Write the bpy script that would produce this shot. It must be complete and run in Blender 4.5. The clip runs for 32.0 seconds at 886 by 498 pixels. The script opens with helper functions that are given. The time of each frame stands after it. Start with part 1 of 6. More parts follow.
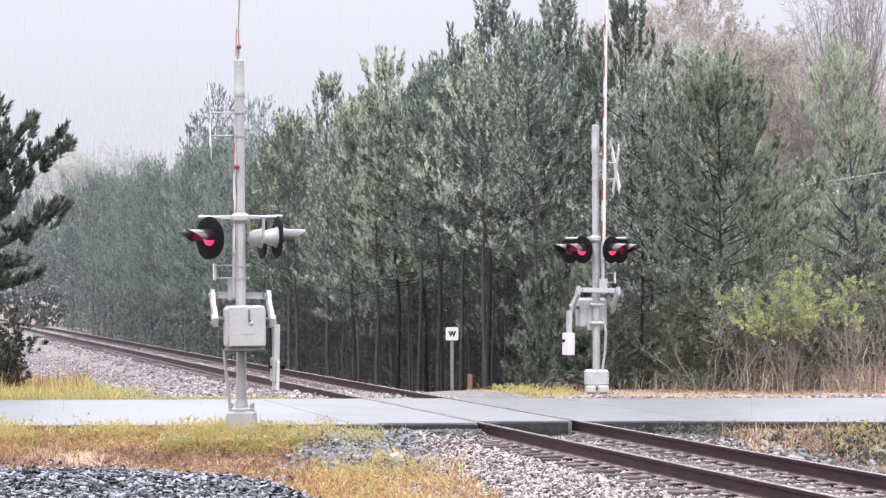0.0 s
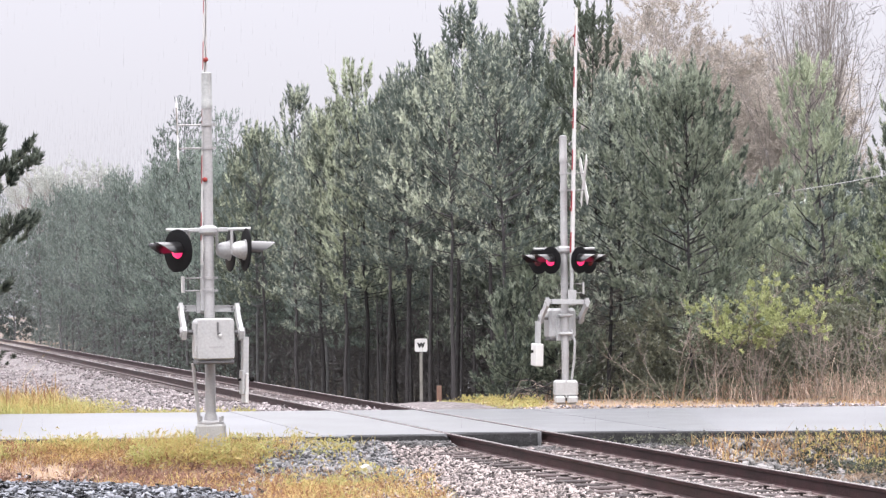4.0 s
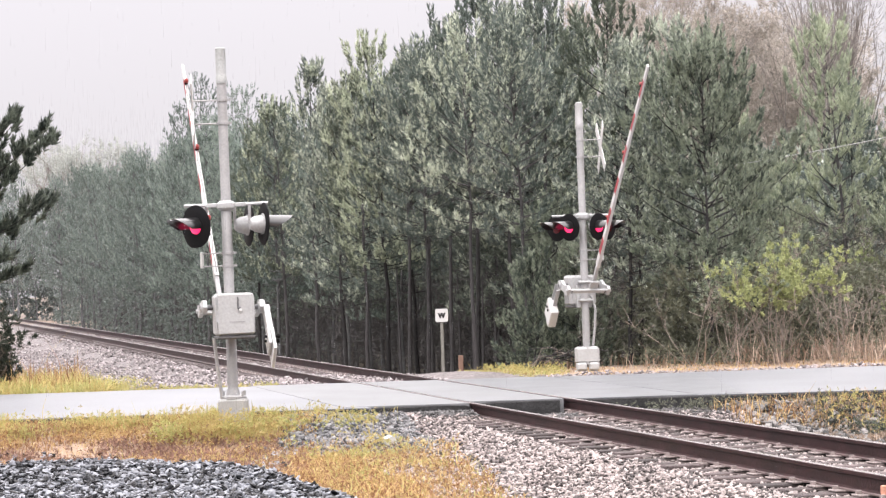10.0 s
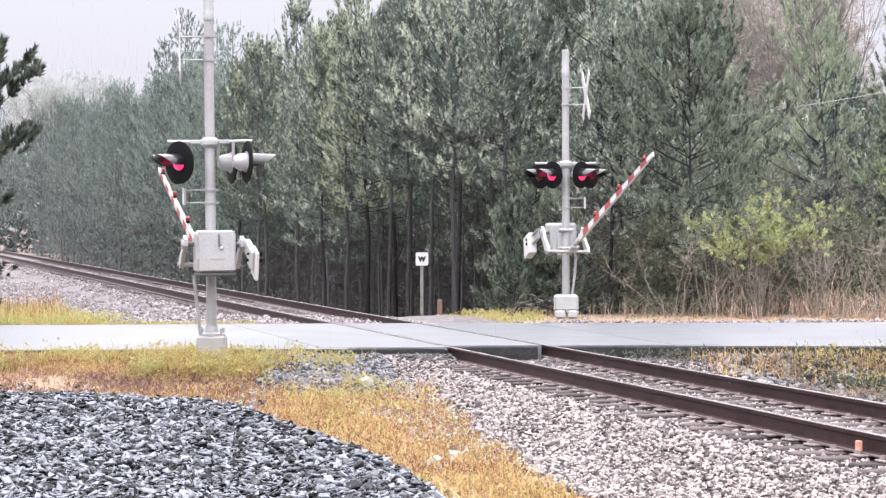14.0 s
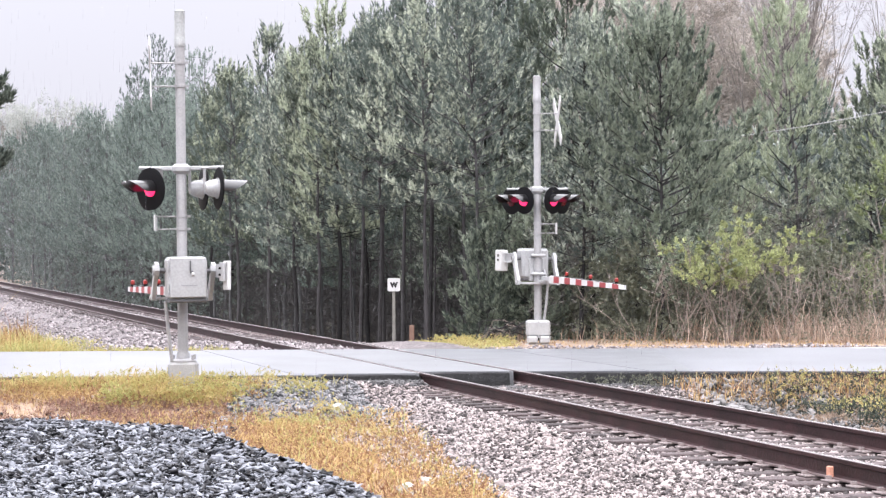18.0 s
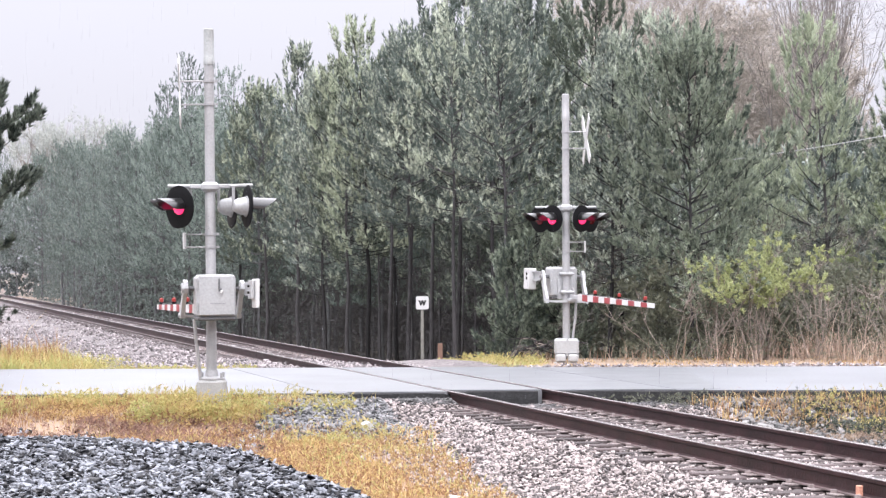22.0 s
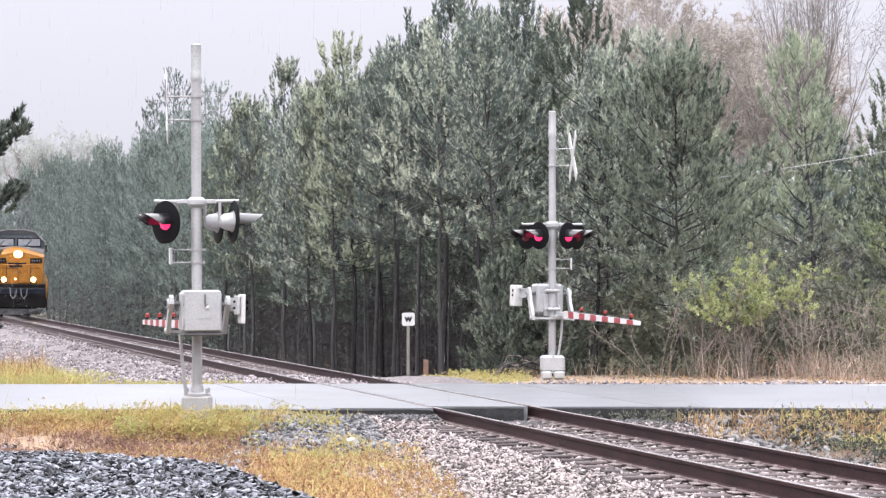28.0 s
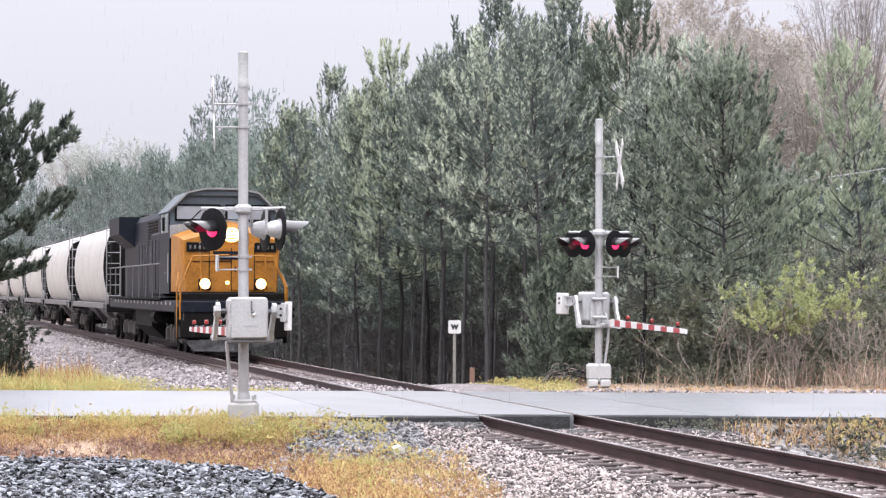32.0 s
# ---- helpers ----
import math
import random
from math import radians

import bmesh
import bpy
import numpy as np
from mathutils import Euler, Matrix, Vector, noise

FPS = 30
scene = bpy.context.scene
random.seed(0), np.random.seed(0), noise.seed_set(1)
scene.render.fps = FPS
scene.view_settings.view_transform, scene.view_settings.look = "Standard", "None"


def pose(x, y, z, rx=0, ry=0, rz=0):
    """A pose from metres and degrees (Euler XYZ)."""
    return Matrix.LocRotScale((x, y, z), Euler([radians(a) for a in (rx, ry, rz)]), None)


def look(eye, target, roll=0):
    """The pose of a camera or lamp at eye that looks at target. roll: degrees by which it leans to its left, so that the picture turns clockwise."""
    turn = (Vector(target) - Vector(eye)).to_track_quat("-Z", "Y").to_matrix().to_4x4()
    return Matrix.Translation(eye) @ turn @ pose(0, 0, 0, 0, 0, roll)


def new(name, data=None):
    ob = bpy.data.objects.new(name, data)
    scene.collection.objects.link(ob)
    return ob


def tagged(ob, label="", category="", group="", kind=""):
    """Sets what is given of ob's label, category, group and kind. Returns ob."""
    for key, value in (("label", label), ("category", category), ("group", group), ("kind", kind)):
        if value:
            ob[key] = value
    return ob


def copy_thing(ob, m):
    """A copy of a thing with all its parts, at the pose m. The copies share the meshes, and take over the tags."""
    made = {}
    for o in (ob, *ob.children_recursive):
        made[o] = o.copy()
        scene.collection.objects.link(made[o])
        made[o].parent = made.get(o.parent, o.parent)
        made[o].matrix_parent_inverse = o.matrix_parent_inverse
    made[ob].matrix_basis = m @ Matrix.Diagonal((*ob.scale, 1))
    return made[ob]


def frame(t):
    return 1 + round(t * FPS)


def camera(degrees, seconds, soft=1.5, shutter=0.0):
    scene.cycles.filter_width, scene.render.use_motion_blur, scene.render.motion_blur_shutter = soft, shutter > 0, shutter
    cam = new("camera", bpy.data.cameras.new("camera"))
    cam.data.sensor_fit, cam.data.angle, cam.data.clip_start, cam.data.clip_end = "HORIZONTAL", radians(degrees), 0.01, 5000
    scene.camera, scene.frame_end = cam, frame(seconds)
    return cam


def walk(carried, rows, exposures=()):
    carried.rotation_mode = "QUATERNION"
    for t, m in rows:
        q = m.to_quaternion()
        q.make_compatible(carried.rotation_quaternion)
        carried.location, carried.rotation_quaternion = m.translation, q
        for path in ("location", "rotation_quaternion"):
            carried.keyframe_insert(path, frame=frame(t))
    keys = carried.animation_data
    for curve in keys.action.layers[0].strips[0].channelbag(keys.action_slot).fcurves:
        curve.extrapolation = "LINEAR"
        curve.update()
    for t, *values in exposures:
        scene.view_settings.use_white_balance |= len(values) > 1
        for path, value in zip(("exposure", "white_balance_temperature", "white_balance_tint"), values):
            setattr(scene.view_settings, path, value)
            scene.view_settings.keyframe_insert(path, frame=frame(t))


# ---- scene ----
CLIP = 32.0
EYE = 1.83


def view(yaw, pitch, roll, x, z):
    """The hand-held camera: degrees to the left, up and of lean, and its sway in metres."""
    turn = Euler((radians(90 + pitch), 0, radians(yaw))).to_matrix().to_4x4()
    return Matrix.Translation((x, 0, EYE + z)) @ turn @ pose(0, 0, 0, 0, 0, roll)


# seconds, yaw, pitch, lean, sideways, upwards
SWAY = (
    (0.0, 0.633, 1.190, -0.18, 0.00, 0.01),
    (0.5, 0.597, 1.200, -0.35, 0.00, 0.01),
    (1.0, 0.440, 1.253, -0.50, 0.01, 0.00),
    (1.5, 0.214, 1.373, -0.65, 0.01, 0.00),
    (2.0, -0.002, 1.474, -0.75, 0.01, 0.00),
    (2.5, -0.190, 1.526, -0.87, 0.00, 0.01),
    (4.5, 0.001, 1.455, -0.32, -0.01, 0.01),
    (5.0, 0.276, 1.530, -0.17, -0.02, 0.00),
    (5.5, 0.509, 1.615, -0.23, -0.03, -0.00),
    (6.0, 0.649, 1.697, -0.41, -0.03, 0.00),
    (6.5, 0.690, 1.731, -0.52, -0.03, -0.00),
    (7.0, 0.684, 1.658, -0.56, -0.03, -0.01),
    (7.5, 0.628, 1.489, -0.70, -0.03, -0.00),
    (8.0, 0.556, 1.306, -0.85, -0.03, -0.00),
    (8.5, 0.476, 1.144, -1.02, -0.02, -0.01),
    (9.0, 0.423, 1.008, -1.36, -0.00, -0.00),
    (9.5, 0.369, 0.899, -1.67, 0.01, -0.00),
    (10.0, 0.338, 0.743, -1.89, 0.01, -0.00),
    (10.5, 0.339, 0.574, -1.75, 0.01, -0.01),
    (11.0, 0.344, 0.362, -1.32, 0.01, -0.01),
    (11.5, 0.283, 0.131, -0.80, 0.00, -0.00),
    (12.0, 0.184, -0.197, -0.38, -0.00, -0.00),
    (12.5, 0.066, -0.554, -0.04, -0.00, -0.01),
    (13.0, -0.000, -0.811, 0.00, 0.00, -0.01),
    (13.5, -0.063, -0.850, -0.01, -0.01, -0.01),
    (14.0, -0.119, -0.639, -0.17, -0.01, -0.01),
    (14.5, -0.236, -0.380, -0.49, -0.00, -0.00),
    (15.0, -0.424, -0.172, -0.74, 0.01, -0.01),
    (15.5, -0.669, -0.087, -0.90, 0.01, -0.00),
    (17.5, -0.885, 0.016, -0.44, 0.01, -0.00),
    (18.0, -0.805, -0.017, -0.27, 0.00, -0.00),
    (18.5, -0.774, -0.094, -0.23, 0.00, -0.01),
    (19.0, -0.805, -0.163, -0.26, 0.00, -0.00),
    (19.5, -0.834, -0.205, -0.42, 0.00, -0.00),
    (20.0, -0.798, -0.148, -0.59, 0.01, -0.00),
    (20.5, -0.693, -0.024, -0.63, 0.01, -0.00),
    (21.0, -0.505, 0.142, -0.53, 0.01, 0.01),
    (21.5, -0.271, 0.320, -0.35, 0.01, 0.01),
    (22.0, -0.102, 0.435, -0.21, 0.00, 0.00),
    (22.5, 0.041, 0.489, -0.08, 0.01, 0.00),
    (23.0, 0.117, 0.511, -0.09, 0.01, 0.00),
    (23.5, 0.138, 0.527, -0.17, 0.01, 0.00),
    (24.0, 0.160, 0.593, -0.18, 0.01, 0.01),
    (24.5, 0.208, 0.675, -0.18, 0.00, 0.01),
    (26.5, 0.194, 0.760, -0.15, 0.00, 0.01),
    (27.0, -0.064, 0.747, -0.11, -0.00, 0.01),
    (27.5, -0.287, 0.790, -0.04, 0.00, 0.00),
    (28.0, -0.442, 0.842, 0.04, 0.00, 0.00),
    (28.5, -0.442, 0.864, 0.04, -0.00, 0.00),
    (29.0, -0.310, 0.851, -0.04, 0.00, -0.00),
    (29.5, -0.085, 0.802, -0.18, -0.00, -0.00),
    (30.0, 0.231, 0.768, -0.41, 0.00, 0.00),
    (30.5, 0.513, 0.790, -0.46, 0.01, 0.00),
    (31.0, 0.697, 0.873, -0.31, 0.01, 0.00),
    (31.5, 0.784, 0.973, -0.06, 0.01, 0.00),
    (32.0, 0.721, 1.031, 0.19, 0.01, 0.00),
)

cam = camera(21.66, CLIP, soft=1.3)
walk(cam, [(t, view(a, b, c, x, z)) for t, a, b, c, x, z in SWAY], ((0.0, 1.06, 6350, 13), (2.5, 1.06, 6400, 13), (5.0, 1.07, 6650, 12), (8.0, 1.07, 6600, 11), (10.5, 1.12, 6900, 13), (13.0, 1.17, 6450, 13), (23.0, 1.17, 6400, 13), (28.0, 1.1, 6400, 13), (32.0, 1.07, 6400, 13)))

# ---- light: an overcast, rainy day ----
world = bpy.data.worlds.new("overcast_sky")
scene.world = world
world.use_nodes = True
wn, wl = world.node_tree.nodes, world.node_tree.links
sky = wn.new("ShaderNodeTexSky")
sky.sky_type = "NISHITA"
sky.sun_disc = False
sky.sun_elevation, sky.sun_rotation = radians(55), radians(200)
sky.dust_density, sky.air_density = 4.0, 1.0
grey = wn.new("ShaderNodeHueSaturation")
grey.inputs["Saturation"].default_value = 0.3
wl.new(sky.outputs[0], grey.inputs["Color"])
# the closed cloud layer evens out most of the sky
cloud = wn.new("ShaderNodeMix")
cloud.data_type = "RGBA"
cloud.inputs["Factor"].default_value = 0.9
# an overcast sky is brightest overhead, a third as bright at the horizon
tc = wn.new("ShaderNodeTexCoord")
up = wn.new("ShaderNodeSeparateXYZ")
ramp = wn.new("ShaderNodeValToRGB")
ramp.color_ramp.elements[0].color = (0.140, 0.140, 0.153, 1)
low = ramp.color_ramp.elements.new(0.15)
low.color = (0.168, 0.168, 0.186, 1)
ramp.color_ramp.elements[2].color = (1.04, 1.03, 1.07, 1)
gain = wn.new("ShaderNodeVectorMath")
gain.operation = "SCALE"
gain.inputs["Scale"].default_value = 22.0
wl.new(tc.outputs["Generated"], up.inputs[0])
wl.new(up.outputs["Z"], ramp.inputs[0])
wl.new(ramp.outputs[0], gain.inputs[0])
wl.new(gain.outputs[0], cloud.inputs["B"])
wl.new(grey.outputs[0], cloud.inputs["A"])
wl.new(cloud.outputs["Result"], wn["Background"].inputs["Color"])
wn["Background"].inputs["Strength"].default_value = 0.115
sun = new("sun", bpy.data.lights.new("sun", "SUN"))
sun.data.energy, sun.data.angle, sun.data.color = 1.0, radians(40), (1.0, 0.98, 0.95)
sun.matrix_world = look((-14, -38, 58), (0, 0, 0))
scene.view_settings.exposure = 1.06


# ---- materials ----
def mat(name, color, rough=0.7, metal=0.0, vary=0.25, scale=6.0, fine=60.0, bump=0.15, other=None, island=0.0, glow=None, power=0.0, coat=0.0, obj=0.0, tight=0.15, leaf=0.0, spec=0.5, bias=0.0):
    """A procedural surface: two scales of noise between two colours, relief, and chance per piece."""
    m = bpy.data.materials.new(name)
    m.use_nodes = True
    n, l = m.node_tree.nodes, m.node_tree.links
    p = n["Principled BSDF"]
    p.inputs["Roughness"].default_value, p.inputs["Metallic"].default_value = rough, metal
    p.inputs["Specular IOR Level"].default_value = spec
    if coat:
        p.inputs["Coat Weight"].default_value, p.inputs["Coat Roughness"].default_value = coat, 0.12
    tc = n.new("ShaderNodeTexCoord")
    big, small = n.new("ShaderNodeTexNoise"), n.new("ShaderNodeTexNoise")
    for tex, sc, det in ((big, scale, 4.0), (small, fine, 3.0)):
        tex.inputs["Scale"].default_value, tex.inputs["Detail"].default_value = sc, det
        l.new(tc.outputs["Object"], tex.inputs["Vector"])
    add = n.new("ShaderNodeMath")
    add.operation = "ADD"
    l.new(big.outputs[0], add.inputs[0]), l.new(small.outputs[0], add.inputs[1])
    last = add.outputs[0]
    for weight, node, out in ((island, "ShaderNodeNewGeometry", "Random Per Island"), (obj, "ShaderNodeObjectInfo", "Random")):
        if weight:
            g = n.new(node)
            mul = n.new("ShaderNodeMath")
            mul.operation = "MULTIPLY_ADD"
            l.new(g.outputs[out], mul.inputs[0])
            mul.inputs[1].default_value = weight
            l.new(last, mul.inputs[2])
            off = n.new("ShaderNodeMath")
            off.operation = "SUBTRACT"
            l.new(mul.outputs[0], off.inputs[0])
            off.inputs[1].default_value = weight / 2
            last = off.outputs[0]
    ramp = n.new("ShaderNodeValToRGB")
    lo = other or [c * (1 - vary) for c in color]
    hi = color if other else [min(1, c * (1 + vary)) for c in color]
    ramp.color_ramp.elements[0].position, ramp.color_ramp.elements[1].position = 0.5 + bias - tight, 0.5 + bias + tight
    half = n.new("ShaderNodeMath")
    half.operation = "MULTIPLY"
    half.inputs[1].default_value = 0.5
    l.new(last, half.inputs[0])
    ramp.color_ramp.elements[0].color, ramp.color_ramp.elements[1].color = (*lo, 1), (*hi, 1)
    l.new(half.outputs[0], ramp.inputs[0])
    l.new(ramp.outputs[0], p.inputs["Base Color"])
    if bump:
        b = n.new("ShaderNodeBump")
        b.inputs["Strength"].default_value, b.inputs["Distance"].default_value = bump, 0.02
        l.new(small.outputs[0], b.inputs["Height"])
        l.new(b.outputs[0], p.inputs["Normal"])
    if leaf:
        tr, mx = n.new("ShaderNodeBsdfTranslucent"), n.new("ShaderNodeMixShader")
        l.new(ramp.outputs[0], tr.inputs["Color"])
        mx.inputs["Fac"].default_value = leaf
        l.new(p.outputs[0], mx.inputs[1]), l.new(tr.outputs[0], mx.inputs[2])
        l.new(mx.outputs[0], n["Material Output"].inputs["Surface"])
    if glow:
        p.inputs["Emission Color"].default_value, p.inputs["Emission Strength"].default_value = (*glow, 1), power
    return m


GALV = mat("galvanised_steel", (0.330, 0.330, 0.336), 0.5, 0.25, 0.14, 3, 40, 0.05)
ALU = mat("painted_aluminium", (0.372, 0.378, 0.386), 0.45, 0.1, 0.14, 2.5, 30, 0.05)
CAP = mat("weathered_sleeve", (0.30, 0.31, 0.31), 0.6, 0.2, 0.2, 5, 40, 0.1)
BLACK = mat("black_enamel", (0.006, 0.006, 0.007), 0.6, 0, 0.3, 4, 40, 0.05, spec=0.12)
HOOD = mat("hood_enamel", (0.010, 0.010, 0.011), 0.3, 0, 0.3, 4, 40, 0.05, spec=0.6, coat=1.0)
LENS = mat("lit_red_lens", (0.5, 0.01, 0.03), 0.25, 0, 0.2, 8, 60, 0.1, glow=(1.0, 0.035, 0.16), power=0.75)
DIM = mat("dark_red_lens", (0.10, 0.006, 0.012), 0.25, 0, 0.2, 8, 60, 0.1)
WHITE = mat("white_sheeting", (0.518, 0.518, 0.518), 0.5, 0, 0.06, 6, 60, 0.05)
RED = mat("red_sheeting", (0.27, 0.018, 0.026), 0.45, 0, 0.2, 6, 60, 0.05)
AMBER = mat("arm_lamp_lens", (0.24, 0.022, 0.018), 0.3, 0, 0.2, 6, 60, 0.05)
# Near-black tone paints shade onto the road's broken edge.
SHADED_CRUMBLE = mat("shade_black_broken_asphalt", (0.016, 0.016, 0.017), 0.8, 0, 0.6, 4, 30, 0.6, spec=0.2)
HOLLY = mat("dark_evergreen_leaves", (0.085, 0.10, 0.078), 0.5, 0, 0.3, 3, 20, 0, other=(0.018, 0.024, 0.020), island=0.4, leaf=0.25, spec=0.2)
CONC = mat("cast_concrete", (0.311, 0.311, 0.305), 0.75, 0, 0.18, 4, 60, 0.3)
RUST = mat("rusty_rail", (0.029, 0.013, 0.014), 0.5, 0.0, 0.6, 3, 40, 0.3, spec=0.22)
FOOT = mat("pale_rail_foot", (0.13, 0.095, 0.094), 0.35, 0.0, 0.4, 3, 40, 0.15)
SHINE = mat("worn_rail_head", (0.46, 0.42, 0.42), 0.25, 0.7, 0.15, 3, 40, 0.05)
TIE = mat("creosoted_timber", (0.065, 0.05, 0.05), 0.6, 0, 0.6, 5, 50, 0.4, obj=0.5, spec=0.25)
# Pale colour stands in for wet glints on plates and spike heads.
PLATE = mat("pale_glint_plate", (0.26, 0.22, 0.215), 0.4, 0.1, 0.5, 8, 60, 0.2)
ASPHALT = mat("wet_asphalt", (0.178, 0.184, 0.201), 0.42, 0, 0.18, 0.35, 30, 0.05, spec=0.35)
PATCH = mat("patched_asphalt", (0.163, 0.169, 0.182), 0.38, 0, 0.25, 1.5, 45, 0.05, spec=0.35)
PANEL = mat("wet_concrete_panel", (0.176, 0.181, 0.192), 0.42, 0, 0.16, 0.8, 45, 0.05, spec=0.35)
PAINT = mat("road_paint", (0.478, 0.478, 0.478), 0.45, 0, 0.15, 5, 60, 0.1)
# Darkest stones of each mix stand in for the shaded gaps between them.
PINK = mat("granite_ballast", (0.400, 0.346, 0.336), 0.7, 0, 0.3, 3, 40, 0.2, other=(0.045, 0.037, 0.037), island=1.1)
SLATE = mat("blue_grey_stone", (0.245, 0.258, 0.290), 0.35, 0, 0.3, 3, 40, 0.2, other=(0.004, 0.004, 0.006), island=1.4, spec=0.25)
DARK_EDGE = mat("dark_edge_stone", (0.10, 0.096, 0.098), 0.5, 0, 0.3, 3, 40, 0.2, other=(0.012, 0.012, 0.013), island=0.9)
DITCH = mat("dark_wet_stone", (0.215, 0.205, 0.202), 0.45, 0, 0.3, 3, 40, 0.2, other=(0.016, 0.016, 0.016), island=0.9)
STRAW = mat("straw_grass", (0.53, 0.39, 0.178), 0.8, 0, 0.3, 1.1, 20, 0, other=(0.235, 0.115, 0.066), island=0.7, leaf=0.3, tight=0.11)
LUSH = mat("yellow_green_grass", (0.36, 0.385, 0.15), 0.75, 0, 0.3, 1.6, 25, 0, other=(0.47, 0.36, 0.15), island=0.3, leaf=0.3, tight=0.12)
TAN = mat("tan_stems", (0.47, 0.375, 0.305), 0.85, 0, 0.3, 0.8, 25, 0, other=(0.258, 0.176, 0.138), island=0.5, leaf=0.2)
RUSSETLEAF = mat("red_brown_litter", (0.34, 0.20, 0.15), 0.85, 0, 0.3, 1.0, 20, 0, other=(0.15, 0.088, 0.07), island=0.6)
DEADTWIG = mat("dead_brown_twigs", (0.161, 0.149, 0.128), 0.9, 0, 0.4, 1.5, 20, 0, other=(0.081, 0.076, 0.069), island=0.6)
DARKTWIG = mat("dark_grey_twigs", (0.085, 0.080, 0.080), 0.9, 0, 0.4, 1.5, 20, 0, other=(0.042, 0.040, 0.041), island=0.6)
SEDGE = mat("dry_stems", (0.36, 0.27, 0.20), 0.85, 0, 0.3, 1.5, 25, 0, other=(0.16, 0.112, 0.084), island=0.6)
# Ramp paints in lit tufts and shaded gaps; dark end raised for haze.
NEEDLE = mat("pine_needles", (0.572, 0.615, 0.499), 0.55, 0, 0.3, 1.8, 9, 0, other=(0.118, 0.147, 0.133), island=0.2, obj=0.3, tight=0.075, bias=0.045, leaf=0.27, spec=0.3)
NEEDLE_DARK = mat("dark_pine_needles", (0.560, 0.606, 0.508), 0.55, 0, 0.3, 2.0, 9, 0, other=(0.128, 0.156, 0.143), island=0.2, obj=0.3, tight=0.075, bias=0.045, leaf=0.27, spec=0.3)
NEEDLE_SPEC = mat("deep_bottle_green_needles", (0.310, 0.353, 0.276), 0.55, 0, 0.3, 2.0, 7, 0, other=(0.067, 0.087, 0.074), island=0.2, obj=0.15, tight=0.08, leaf=0.3, spec=0.3)
NEEDLE_OLIVE = mat("olive_pine_needles", (0.472, 0.520, 0.395), 0.55, 0, 0.3, 1.8, 9, 0, other=(0.110, 0.132, 0.105), island=0.2, obj=0.3, tight=0.075, bias=0.045, leaf=0.27, spec=0.3)
# Green lightened to paint in haze on the right-hand pines.
NEEDLE_PALE = mat("haze_paled_green_needles", (0.447, 0.492, 0.364), 0.6, 0, 0.3, 1.6, 5, 0, other=(0.177, 0.213, 0.166), island=0.2, obj=0.15, tight=0.12, leaf=0.4, spec=0.3)
# Far needles are paled and blued to paint in haze.
NEEDLE_HAZE = mat("haze_paled_needles", (0.258, 0.314, 0.280), 0.55, 0, 0.3, 1.8, 6, 0, other=(0.083, 0.109, 0.098), island=0.2, obj=0.3, tight=0.10, leaf=0.4, spec=0.3)
# Leaf colour greyed to stand in for haze along the far edge.
NEEDLE_MIST = mat("haze_greyed_leaves", (0.214, 0.250, 0.230), 0.6, 0, 0.3, 1.2, 5, 0, other=(0.099, 0.119, 0.111), island=0.2, tight=0.14, leaf=0.4, spec=0.2)
NEEDLE_DEEP = mat("deep_green_needles", (0.180, 0.209, 0.169), 0.55, 0, 0.3, 2.2, 7, 0, other=(0.030, 0.040, 0.035), island=0.2, tight=0.10, leaf=0.3, spec=0.2)
SHOULDER = mat("pale_grey_gravel", (0.247, 0.247, 0.255), 0.6, 0, 0.3, 3, 40, 0.2, other=(0.036, 0.037, 0.041), island=1.0, spec=0.3)
BANKSTONE = mat("grey_bank_stone", (0.358, 0.319, 0.325), 0.7, 0, 0.3, 3, 40, 0.2, other=(0.115, 0.102, 0.106), island=0.9)
SPRING = mat("new_leaves", (0.53, 0.57, 0.30), 0.6, 0, 0.3, 2, 20, 0, other=(0.249, 0.281, 0.131), island=0.5, leaf=0.45)
YOUNGLEAF = mat("fresh_green_leaves", (0.33, 0.38, 0.19), 0.6, 0, 0.3, 1.2, 12, 0, other=(0.11, 0.14, 0.08), island=0.5, leaf=0.4)
GREYLEAF = mat("grey_green_leaves", (0.36, 0.41, 0.30), 0.6, 0, 0.3, 2, 20, 0, other=(0.10, 0.13, 0.10), island=0.6, leaf=0.4)
BROADLEAF = mat("green_leaves", (0.195, 0.205, 0.145), 0.6, 0, 0.3, 1, 20, 0, other=(0.080, 0.084, 0.066), island=0.4, leaf=0.45)
BARK = mat("pine_bark", (0.046, 0.044, 0.046), 0.9, 0, 0.5, 6, 40, 0.5, obj=0.8, spec=0.1)
# Bark of the far pines, lightened to paint in haze.
HAZEBARK = mat("haze_greyed_bark", (0.10, 0.102, 0.106), 0.9, 0, 0.3, 4, 30, 0.3, obj=0.4, spec=0.1)
TWIG = mat("bare_twigs", (0.25, 0.215, 0.20), 0.9, 0, 0.3, 2, 30, 0, obj=0.3)
GREYTWIG = mat("grey_brown_twigs", (0.20, 0.18, 0.17), 0.9, 0, 0.3, 2, 30, 0, obj=0.3)
PALEBARK = mat("pale_bark", (0.289, 0.264, 0.246), 0.85, 0, 0.3, 3, 30, 0.2, obj=0.3)
# Russet buds, lightened and greyed to put haze into the colour.
BUDS = mat("haze_greyed_russet_buds", (0.520, 0.465, 0.412), 0.8, 0, 0.3, 0.5, 20, 0, other=(0.268, 0.252, 0.234), island=0.5, leaf=0.3)
